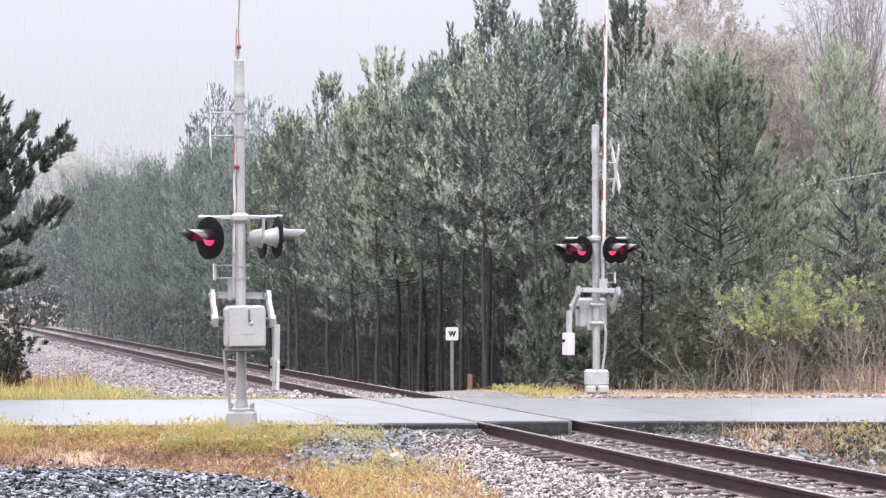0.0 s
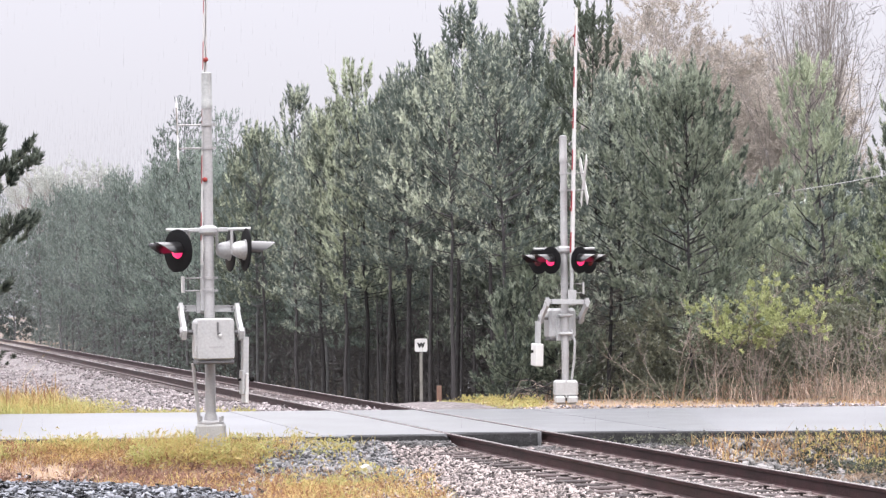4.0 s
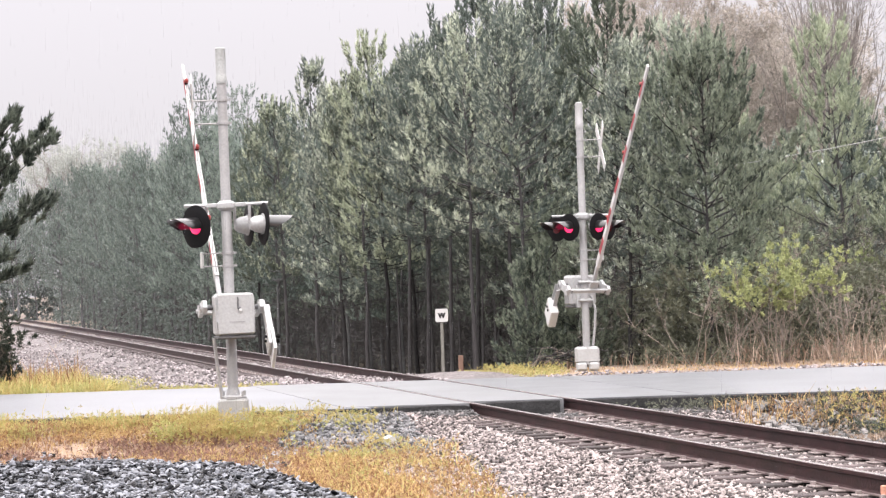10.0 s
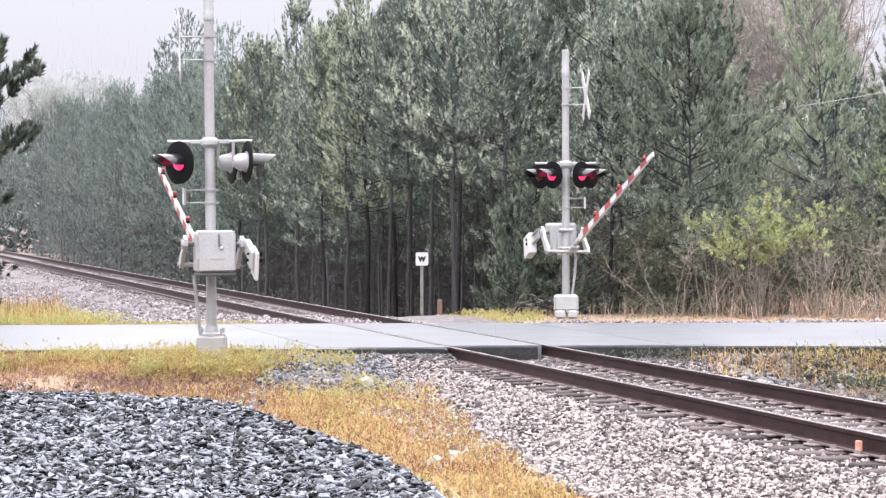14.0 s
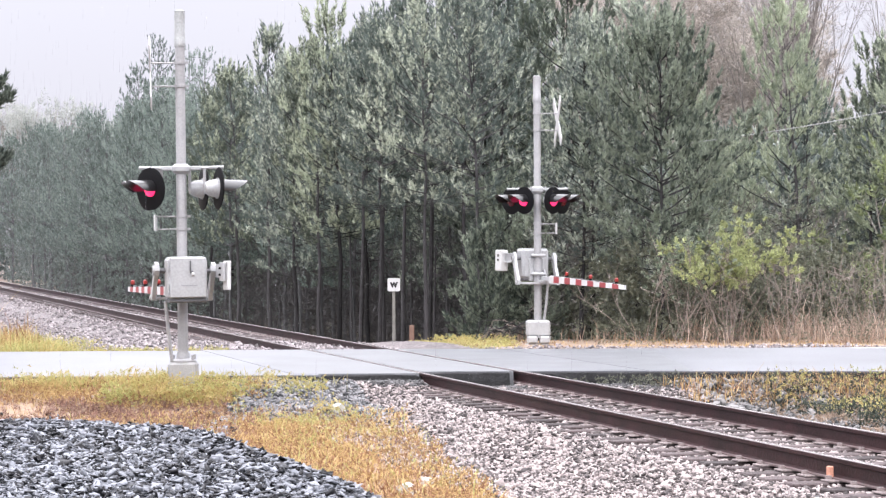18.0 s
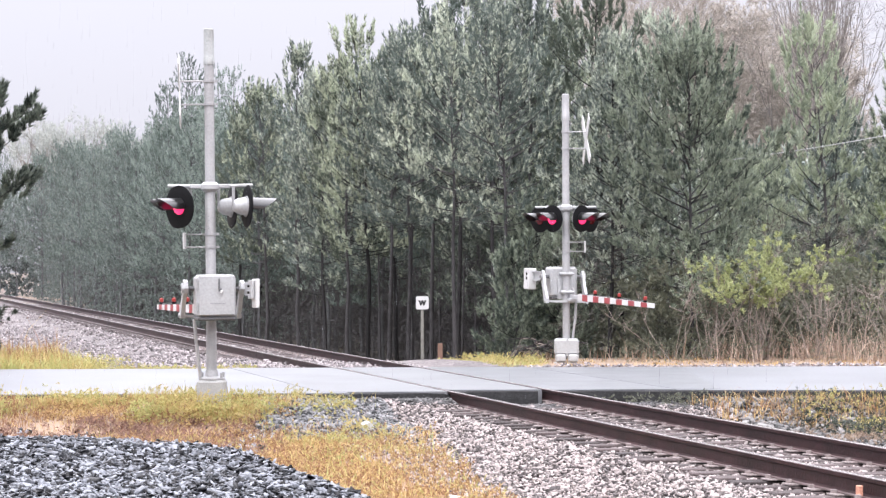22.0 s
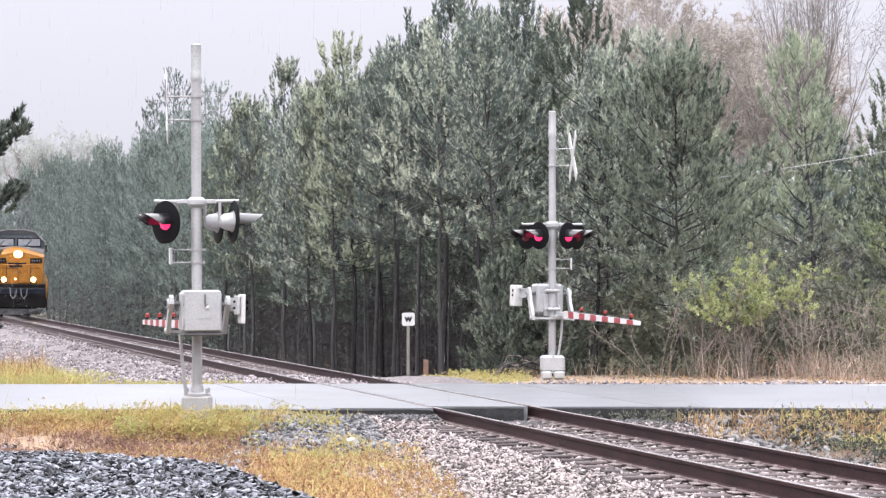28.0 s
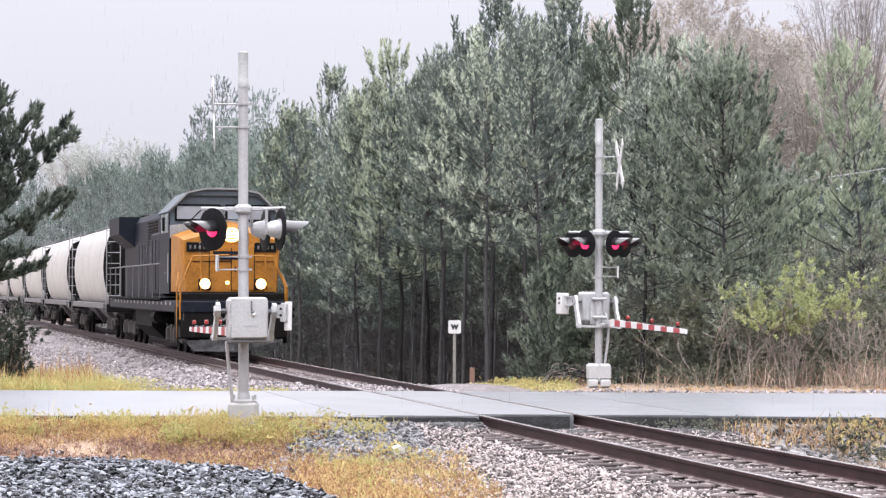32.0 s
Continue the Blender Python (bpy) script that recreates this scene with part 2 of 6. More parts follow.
# Bud colour paled to stand in for haze over the farthest trees.
HAZEBUDS = mat("haze_paled_buds", (0.43, 0.45, 0.42), 0.8, 0, 0.3, 0.3, 20, 0, other=(0.34, 0.36, 0.345), island=0.3, leaf=0.3)
# Single stones carry the same painted gap shade at their dark end.
SHARD = mat("blue_grey_shard", (0.240, 0.253, 0.285), 0.35, 0, 0.3, 3, 40, 0.2, other=(0.004, 0.004, 0.006), obj=1.4, spec=0.25)
CHIP = mat("granite_chip", (0.429, 0.364, 0.349), 0.7, 0, 0.3, 3, 40, 0.2, other=(0.052, 0.042, 0.043), obj=1.0)
POSTWOOD = mat("grey_post", (0.17, 0.165, 0.15), 0.85, 0, 0.25, 6, 60, 0.2)
STAKE = mat("brown_marker", (0.17, 0.10, 0.075), 0.7, 0, 0.2, 6, 60, 0.2)
CABGREY = mat("blue_grey_paint", (0.060, 0.075, 0.092), 0.5, 0, 0.25, 2, 20, 0.05, spec=0.3)
PALEPAINT = mat("pale_grey_paint", (0.21, 0.215, 0.225), 0.5, 0, 0.3, 2, 20, 0.05, spec=0.3)
MARK = mat("faint_grey_mark", (0.25, 0.25, 0.26), 0.6, 0, 0.2, 6, 60, 0)
INK = mat("black_lettering", (0.012, 0.012, 0.012), 0.6, 0, 0.1, 6, 60, 0)
NAVY = mat("dark_blue_paint", (0.006, 0.008, 0.015), 0.55, 0, 0.35, 2, 20, 0.05, spec=0.14)
YELLOW = mat("yellow_paint", (0.27, 0.112, 0.013), 0.5, 0, 0.28, 2.2, 14, 0.05, spec=0.3)
GRIME = mat("brown_grey_grime", (0.040, 0.036, 0.034), 0.75, 0, 0.5, 3, 20, 0.2, spec=0.2)
SOOT = mat("sooty_underframe", (0.006, 0.0055, 0.0055), 0.8, 0, 0.4, 3, 30, 0.2, spec=0.1)
STEELGREY = mat("grey_steel", (0.110, 0.110, 0.115), 0.55, 0.3, 0.3, 4, 30, 0.1)
HOPPER = mat("off_white_paint", (0.362, 0.356, 0.347), 0.55, 0, 0.16, 0.6, 12, 0.05)
LAMPGLOW = mat("headlight_glow", (0.9, 0.8, 0.6), 0.3, 0, 0.05, 4, 40, 0, glow=(1.0, 0.80, 0.54), power=22.0)
# Glow of the amber marker lamp and of the added halo rings.
WARM = mat("amber_lamp_glow", (0.8, 0.55, 0.25), 0.3, 0.3, 0.05, 4, 40, 0, glow=(1.0, 0.50, 0.17), power=3.4)
BRUSH = mat("brown_brush_stems", (0.225, 0.190, 0.168), 0.9, 0, 0.4, 2, 30, 0, obj=0.5)
GLASS = mat("dark_cab_glass", (0.22, 0.24, 0.27), 0.08, 0, 0.08, 0.8, 3, 0, coat=1.0)
LITTER = mat("white_litter", (0.498, 0.491, 0.471), 0.6, 0, 0.1, 8, 60, 0.1)


# ---- mesh helpers ----
class Geo:
    """Collects vertices and faces for one mesh."""

    def __init__(self):
        self.v, self.f = [], []

    def add(self, verts, faces):
        k = len(self.v)
        self.v += [tuple(p) for p in verts]
        self.f += [tuple(k + i for i in f) for f in faces]
        return self

    def box(self, c, size, m=None, cut=0.0):
        """A box with its edges cut off by cut."""
        hx, hy, hz = (a / 2 for a in size)
        if cut:
            cut = min(cut, hx * 0.9, hy * 0.9, hz * 0.9)
            bm = bmesh.new()
            bmesh.ops.create_cube(bm, size=1.0, matrix=Matrix.Diagonal((2 * hx, 2 * hy, 2 * hz, 1)))
            bmesh.ops.bevel(bm, geom=bm.edges[:], offset=cut, segments=1, affect="EDGES", profile=0.5)
            vs = [v.co.copy() for v in bm.verts]
            bm.verts.index_update()
            fs = [[v.index for v in f.verts] for f in bm.faces]
            bm.free()
        else:
            vs = [Vector((x, y, z)) for x in (-hx, hx) for y in (-hy, hy) for z in (-hz, hz)]
            fs = [(0, 1, 3, 2), (4, 6, 7, 5), (0, 4, 5, 1), (2, 3, 7, 6), (0, 2, 6, 4), (1, 5, 7, 3)]
        if m is not None:
            vs = [m @ v for v in vs]
        return self.add([v + Vector(c) for v in vs], fs)

    def tube(self, a, b, ra, rb=None, n=8, caps=True):
        a, b = Vector(a), Vector(b)
        rb = ra if rb is None else rb
        q = (b - a).to_track_quat("Z", "Y")
        vs, fs = [], []
        for p, r in ((a, ra), (b, rb)):
            for i in range(n):
                t = 2 * math.pi * i / n
                vs.append(p + q @ Vector((r * math.cos(t), r * math.sin(t), 0)))
        for i in range(n):
            j = (i + 1) % n
            fs.append((i, j, n + j, n + i))
        if caps:
            fs += [tuple(range(n))[::-1], tuple(range(n, 2 * n))]
        return self.add(vs, fs)

    def pipe(self, pts, r, n=6):
        for a, b in zip(pts, pts[1:]):
            self.tube(a, b, r, r, n)
        return self

    def lathe(self, profile, m=None, n=16):
        """profile: (radius, height) from bottom to top, round the z axis of m."""
        vs, fs = [], []
        for r, h in profile:
            for i in range(n):
                t = 2 * math.pi * i / n
                p = Vector((r * math.cos(t), r * math.sin(t), h))
                vs.append(m @ p if m is not None else p)
        for k in range(len(profile) - 1):
            for i in range(n):
                j = (i + 1) % n
                fs.append((k * n + i, k * n + j, (k + 1) * n + j, (k + 1) * n + i))
        fs += [tuple(range(n))[::-1], tuple(range((len(profile) - 1) * n, len(profile) * n))]
        return self.add(vs, fs)

    def prism(self, poly, y0, y1, axis="y"):
        """A polygon of (x, z) drawn along y, or of (y, z) along x."""
        n = len(poly)
        vs = [(p[0], y, p[1]) if axis == "y" else (y, p[0], p[1]) for y in (y0, y1) for p in poly]
        fs = [tuple(range(n)), tuple(range(n, 2 * n))[::-1]] + [(i, n + i, n + (i + 1) % n, (i + 1) % n) for i in range(n)]
        return self.add(vs, fs)


def mesh_of(g, name, material, smooth=False):
    me = bpy.data.meshes.new(name)
    me.from_pydata(g.v, [], g.f)
    if len(g.v) < 20000:
        bm = bmesh.new()
        bm.from_mesh(me)
        bmesh.ops.recalc_face_normals(bm, faces=bm.faces[:])
        bm.to_mesh(me)
        bm.free()
    me.materials.append(material)
    if smooth:
        me.shade_smooth()
        me.set_sharp_from_angle(angle=radians(40))
    return me


def part(name, g, material, parent=None, label="", at=None, smooth=False):
    """One mesh object, under a thing or a part."""
    ob = new(name, mesh_of(g, name, material, smooth))
    ob.parent = parent
    if at is not None:
        ob.matrix_basis = at
    return tagged(ob, label) if label else ob


def thing(name, label, category, at=None, group="", kind=""):
    ob = new(name)
    ob.empty_display_size = 0.2
    if at is not None:
        ob.matrix_basis = at
    return tagged(ob, label, category, group, kind)


def bulk(name, verts, faces, material):
    """A large mesh from arrays; faces all of one number of corners."""
    me = bpy.data.meshes.new(name)
    verts, faces = np.asarray(verts, dtype=np.float32), np.asarray(faces, dtype=np.int32)
    k = faces.shape[1]
    me.vertices.add(len(verts))
    me.vertices.foreach_set("co", verts.ravel())
    me.loops.add(faces.size)
    me.loops.foreach_set("vertex_index", faces.ravel())
    me.polygons.add(len(faces))
    me.polygons.foreach_set("loop_start", np.arange(0, faces.size, k, dtype=np.int32))
    me.update(calc_edges=True)
    me.materials.append(material)
    return new(name, me)


# ---- the plan: the track runs away to the left, the road straight across ----
OX, OY = 0.81, 34.6
DX, DY = -0.2445, 0.9697
BEARING = math.degrees(math.asin(0.2445))
ROAD_NEAR, ROAD_FAR = 33.8, 42.2


def rail_xy(s, u):
    """The place s metres along the track beyond the crossing and u metres to its right."""
    return OX + s * DX + u * DY, OY + s * DY - u * DX


def su(x, y):
    return (x - OX) * DX + (y - OY) * DY, (x - OX) * DY - (y - OY) * DX


def step(a, b, v):
    t = np.clip((v - a) / (b - a), 0, 1)
    return t * t * (3 - 2 * t)


def heap_edge(y):
    """The side of the heap of dark stone, as x along y."""
    return np.interp(y, [10, 16.7, 20, 22, 25, 26.4, 27.1, 27.8, 28.4], [1.60, 0.48, -0.10, -0.73, -1.60, -2.25, -3.6, -6.5, -14])


def waves(x, y):
    return np.sin(x * 2.1 + 1.3 * np.sin(y * 1.7)) * np.cos(y * 1.9 + x * 0.7) * 0.5 + np.sin(x * 5.3 + y * 4.1) * 0.25 * np.cos(y * 6.3 - x)


def ground_z(x, y):
    x, y = np.asarray(x, float), np.asarray(y, float)
    s, u = su(x, y)
    z = -0.5 + 0.0 * x
    left = step(0.5, -0.7, u + 2.2)
    z = z + (0.40 * left) * step(30.6, 33.2, y) * (1 - step(42, 42.1, y) * 0.25)
    z = np.where(y > ROAD_FAR, -0.14 + 0.07 * step(1.6, 2.6, u) - 0.25 * step(45, 60, y) - 1.5 * step(48, 56, y) * step(1.5, 4, u), z)
    z = np.where((y < ROAD_NEAR + 0.2) & (u > 2.5), -0.5 + 0.30 * step(4.2, 8, u) + 0.34 * step(31.8, 33.5, y) * (1 - step(4.2, 8, u)), z)
    heap = step(0.0, 0.55, heap_edge(y) - x)
    z = z + heap * 0.31 * (y < 32)
    a = np.abs(u)
    bed = np.where(a < 1.45, -0.250 - 0.006 * step(0.85, 1.1, a), -0.256 - (a - 1.45) * 0.26)
    bed = np.where((u < 0) & (y > ROAD_FAR), -0.26 - np.maximum(a - 1.75, 0) * 0.26, bed)
    z = np.maximum(z, np.maximum(bed, -2.2))
    z = np.where((a > 0.9) & (a < 3.2) & (y < 36), np.maximum(z, -0.5 + np.where(u > 0, 0.31, 0.38) * step(31.4, 33.5, y)), z)
    z = np.where((a < 0.67) & (y > 32.9) & (y < ROAD_NEAR), np.maximum(z, -0.25 + 0.03 * step(32.9, 33.75, y)), z)
    z = z + 0.035 * waves(x, y) * step(1.9, 2.4, a)
    return np.where((y > ROAD_NEAR - 0.05) & (y < ROAD_FAR + 0.05), np.minimum(z, -0.26), z)


def build_ground():
    def axis(lo, hi, fine, far):
        mid = np.arange(lo, hi + fine / 2, fine)
        out = fine * 1.25 ** np.arange(1, 60)
        out = np.cumsum(out)
        out = out[out < far]
        return np.concatenate([(lo - out)[::-1], mid, hi + out])

    xs, ys = axis(-15, 15, 0.16, 1800), axis(13, 52, 0.16, 1800)
    gx, gy = np.meshgrid(xs, ys)
    gz = ground_z(gx, gy)
    nx = len(xs)
    i = (np.arange(len(ys) - 1)[:, None] * nx + np.arange(nx - 1)[None, :]).ravel()
    ob = bulk("ground", np.stack([gx, gy, gz], -1).reshape(-1, 3), np.stack([i, i + 1, i + nx + 1, i + nx], -1), GROUND)
    _, u = su(gx, gy)
    a = np.abs(u)
    ballast = (1 - step(2.7, 3.4, a + 0.3 * waves(gx, gy))) * 1.0
    ballast = np.where((u < 0) & (gy > ROAD_FAR), 1 - step(5.2, 6.2, a + 0.4 * waves(gx, gy)), ballast)
    ballast = np.maximum(ballast, 0.85 * (1 - step(43.4, 44.6, gy + 0.7 * waves(gx, gy))) * (gy > ROAD_FAR - 0.3) * (u > 2.6))
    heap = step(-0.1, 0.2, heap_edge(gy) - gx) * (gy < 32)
    wood = step(46.5, 48.5, gy) * step(3.0, 4.4, u)
    wood = np.maximum(wood, 0.9 * step(2.8, 3.3, u) * (1 - step(7.0, 8.5, u + 0.6 * waves(gx, gy))) * (gy < ROAD_NEAR) * (gy > 20))
    col = np.stack([ballast, heap, wood, np.ones_like(wood)], -1).reshape(-1, 4).astype(np.float32)
    at = ob.data.color_attributes.new("zone", "FLOAT_COLOR", "POINT")
    at.data.foreach_set("color", col.ravel())
    ob.data.shade_smooth()
    return tagged(ob, "stony verge with ballast, straw and forest floor", "ground", kind="structure")


def ground_material():
    m = mat("earth_and_stone", (0.36, 0.26, 0.19), 0.85, 0, 0.3, 1.2, 14, 0.6, other=(0.18, 0.12, 0.092))
    n, l = m.node_tree.nodes, m.node_tree.links
    p = n["Principled BSDF"]
    last = p.inputs["Base Color"].links[0].from_socket
    # wide patches of low green growth
    wide, green = n.new("ShaderNodeTexNoise"), n.new("ShaderNodeMix")
    wide.inputs["Scale"].default_value, wide.inputs["Detail"].default_value = 0.5, 5.0
    green.data_type = "RGBA"
    green.inputs["B"].default_value = (0.17, 0.165, 0.075, 1)
    edge = n.new("ShaderNodeMapRange")
    edge.inputs["From Min"].default_value, edge.inputs["From Max"].default_value = 0.48, 0.62
    l.new(wide.outputs[0], edge.inputs["Value"]), l.new(edge.outputs[0], green.inputs["Factor"]), l.new(last, green.inputs["A"])
    last = green.outputs["Result"]
    at = n.new("ShaderNodeAttribute")
    at.attribute_name = "zone"
    sep = n.new("ShaderNodeSeparateColor")
    l.new(at.outputs["Color"], sep.inputs[0])
    tc = n.new("ShaderNodeTexCoord")
    # The heap's near-black row paints shade into the gaps between stones.
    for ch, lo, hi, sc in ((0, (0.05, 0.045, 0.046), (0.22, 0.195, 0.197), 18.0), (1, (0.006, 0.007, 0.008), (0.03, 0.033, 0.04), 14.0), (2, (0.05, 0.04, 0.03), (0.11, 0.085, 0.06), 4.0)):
        v = n.new("ShaderNodeTexVoronoi")
        v.inputs["Scale"].default_value = sc
        l.new(tc.outputs["Object"], v.inputs["Vector"])
        r = n.new("ShaderNodeValToRGB")
        r.color_ramp.elements[0].color, r.color_ramp.elements[1].color = (*lo, 1), (*hi, 1)
        s3 = n.new("ShaderNodeSeparateColor")
        l.new(v.outputs["Color"], s3.inputs[0])
        l.new(s3.outputs[0], r.inputs[0])
        mix = n.new("ShaderNodeMix")
        mix.data_type = "RGBA"
        l.new(sep.outputs[ch], mix.inputs["Factor"])
        l.new(last, mix.inputs["A"])
        l.new(r.outputs[0], mix.inputs["B"])
        last = mix.outputs["Result"]
    l.new(last, p.inputs["Base Color"])
    return m


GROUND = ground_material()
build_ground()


def clip_y(poly, lo, hi):
    """Cuts a plan polygon to lo <= y <= hi."""
    for bound, sign in ((lo, 1), (hi, -1)):
        out = []
        for a, b in zip(poly, poly[1:] + poly[:1]):
            da, db = sign * (a[1] - bound), sign * (b[1] - bound)
            if da >= 0:
                out.append(a)
            if da * db < 0:
                t = da / (da - db)
                out.append((a[0] + t * (b[0] - a[0]), bound))
        poly = out
    return poly


def slab(poly, top, thick):
    g = Geo()
    n = len(poly)
    vs = [(x, y, z) for z in (top, top - thick) for x, y in poly]
    return g.add(vs, [tuple(range(n)), tuple(range(n, 2 * n))[::-1]] + [(i, (i + 1) % n, n + (i + 1) % n, n + i) for i in range(n)])


def build_road():
    road = thing("road", "wet grey two-lane asphalt road over the tracks", "road", kind="structure")

    def strip(u0, u1):
        return [rail_xy(-40, u0), rail_xy(60, u0), rail_xy(60, u1), rail_xy(-40, u1)]

    def wavy(xa, xb, y, up):
        xs = np.arange(xa, xb, 0.35)
        return [(float(x), float(y + up * 0.06 * waves(x * 1.7, y))) for x in xs]

    # asphalt on both sides, with ragged edges, and concrete next to the rails
    lx0, lx1 = rail_xy((ROAD_NEAR - OY) / DY, -2.6)[0], rail_xy((ROAD_FAR - OY) / DY, -2.6)[0]
    near = [(-90.0, ROAD_NEAR)] + wavy(-16, lx0, ROAD_NEAR, 1) + [(lx0 + 0.2, ROAD_NEAR)]
    far = [(lx1, ROAD_FAR)] + wavy(-16, lx1 - 0.2, ROAD_FAR, 1)[::-1] + [(-90.0, ROAD_FAR)]
    part("asphalt", slab(near + far, -0.012, 0.35), ASPHALT, road)
    rx0, rx1 = rail_xy((ROAD_NEAR - OY) / DY, 2.6)[0], rail_xy((ROAD_FAR - OY) / DY, 2.6)[0]
    def worn(x):
        """How far the road's near edge has broken back beside the rails."""
        return float(np.interp(x, [lx0, lx0 + 0.3, 0.2, 0.5, rx0, 9.0], [0.0, 0.2, 0.4, 0.75, 0.65, 0.0]))

    near = [(rx0, ROAD_NEAR + 0.65)] + [(x, y + worn(x)) for x, y in wavy(rx0 + 0.2, 16, ROAD_NEAR, 1)] + [(90.0, ROAD_NEAR + 0.1)]
    far = [(90.0, ROAD_FAR + 0.1)] + wavy(rx1 + 0.2, 16, ROAD_FAR, 1)[::-1] + [(rx1, ROAD_FAR)]
    part("asphalt", slab(near + far, -0.012, 0.35), ASPHALT, road)
    for a, b, back in ((-2.6, -0.80, 0.3), (-0.675, 0.675, 0.75), (0.80, 2.6, 0.68)):
        part("crossing_panel", slab(clip_y(strip(a, b), ROAD_NEAR - 0.03 + back, ROAD_FAR + 0.1), -0.006, 0.34), PATCH if a > 0.5 else PANEL, road, "darker patched crossing panel" if a > 0.5 else "pale wet concrete crossing panel")
    # Edge strips added in near-black for the shade below the road's lip.
    for xa, xb in ((-16.0, rail_xy(-0.83, -0.84)[0]), (rail_xy(-0.06, -0.66)[0], rail_xy(-0.06, 0.66)[0]), (rail_xy(-0.06, 0.84)[0], 16.0)):
        g, vs = Geo(), []
        xs = np.linspace(xa, xb, max(3, int((xb - xa) / 0.22)))
        for x in xs:
            y0 = ROAD_NEAR + worn(x) - (0.02 if x < lx0 else 0.06) + 0.05 * float(waves(x * 1.7, ROAD_NEAR))
            w1, w2 = float(waves(x * 4.1, 2.0)), float(waves(x * 3.3, 9.0))
            vs += [(x, y0 + 0.03, -0.42), (x, y0 + 0.03, -0.02), (x, y0 - 0.05 - 0.03 * w1, -0.035 + 0.012 * w2), (x, y0 - 0.10 - 0.04 * w2, -0.14 + 0.03 * w1), (x, y0 - 0.18 - 0.06 * w1, -0.42)]
        fs = [(5 * k + q, 5 * k + q + 1, 5 * k + q + 6, 5 * k + q + 5) for k in range(len(xs) - 1) for q in range(4)]
        g.add(vs, fs + [(0, 1, 2, 3, 4), tuple(5 * (len(xs) - 1) + q for q in (4, 3, 2, 1, 0))])
        part("road_edge", g, SHADED_CRUMBLE, road, "crumbling asphalt edge painted near-black for its shade")
    edge = [rail_xy((y - OY) / DY, 2.62)[0] + 0.2 for y in (ROAD_NEAR + 0.8, ROAD_FAR - 0.1)]
    part("asphalt_patch", slab([(edge[0], ROAD_NEAR + 0.8), (4.2, ROAD_NEAR + 0.8), (4.26, 37.2), (4.36, ROAD_FAR - 0.1), (edge[1], ROAD_FAR - 0.1)], -0.008, 0.003), PATCH, road, "smoother darker asphalt patch beside the crossing")
    # stop lines and an edge line
    g = slab([(-9.6, 33.95), (-6.8, 33.95), (-7.3, 34.55), (-10.1, 34.55)], -0.008, 0.003)
    part("stop_line", g, PAINT, road, "worn white painted line")
    g = slab([(8.0, 41.75), (9.6, 41.75), (9.5, 41.95), (7.9, 41.95)], -0.008, 0.003)
    part("edge_line", g, PAINT, road, "worn white painted line")


build_road()


def rail_profile(u):
    """Head, web and foot of a heavy rail, its top at 0."""
    pts = [(-0.076, -0.186), (0.076, -0.186), (0.076, -0.172), (0.012, -0.150), (0.009, -0.052), (0.036, -0.040), (0.037, -0.008), (0.030, -0.003), (-0.030, -0.003), (-0.037, -0.008), (-0.036, -0.040), (-0.009, -0.052), (-0.012, -0.150), (-0.076, -0.172)]
    return [(u + x, z) for x, z in pts]


def build_track():
    at = pose(OX, OY, 0, 0, 0, BEARING)
    track = thing("railway_track", "single rusty railway track on timber ties", "track", at, kind="structure")
    for u in (-0.7525, 0.7525):
        rail = part("rail", Geo().prism(rail_profile(u), -45, 420), RUST, track, "rust-brown steel rail")
        part("rail_head", Geo().prism([(u - 0.030, -0.0035), (u + 0.030, -0.0035), (u + 0.027, 0.0), (u - 0.027, 0.0)], -45, 420), SHINE, rail, "worn bright running surface")
        for k in (-1, 1):
            g = Geo().prism([(u + k * x, z) for x, z in ((0.058, -0.1635), (0.0775, -0.1700), (0.0775, -0.184), (0.058, -0.184))][::k], -45, 60)
            part("rail_foot", g, FOOT, rail, "paler edge strip on the rail foot")
    rng = random.Random(4)
    tie = mesh_of(Geo().box((0, 0, -0.105), (2.46, 0.23, 0.20), None, 0.012), "tie", TIE)
    plate = mesh_of(Geo().box((0, 0, 0.004), (0.34, 0.19, 0.016), None, 0.003).box((-0.115, 0.05, 0.028), (0.05, 0.04, 0.034), None, 0.004).box((0.115, -0.05, 0.028), (0.05, 0.04, 0.034), None, 0.004), "tie_plate", PLATE)
    y = -20.0
    while y < 95:
        if not (-0.45 < y < 8.2):
            ob = new("tie", tie)
            ob.parent = track
            ob.matrix_basis = pose(rng.uniform(-0.07, 0.07), y + rng.uniform(-0.03, 0.03), -0.192 + rng.uniform(-0.012, 0.0), rng.uniform(-1, 1), rng.uniform(-0.3, 0.3), rng.uniform(-1.4, 1.4))
            if y < 25:
                for u in (-0.7525, 0.7525):
                    pl = new("tie_plate", plate)
                    pl.parent = track
                    pl.matrix_basis = pose(u, y, -0.194)
        y += 0.508


build_track()


# ---- crossing signals ----
ARM_LENGTH = 6.1
BEAM_LOW = 1.24


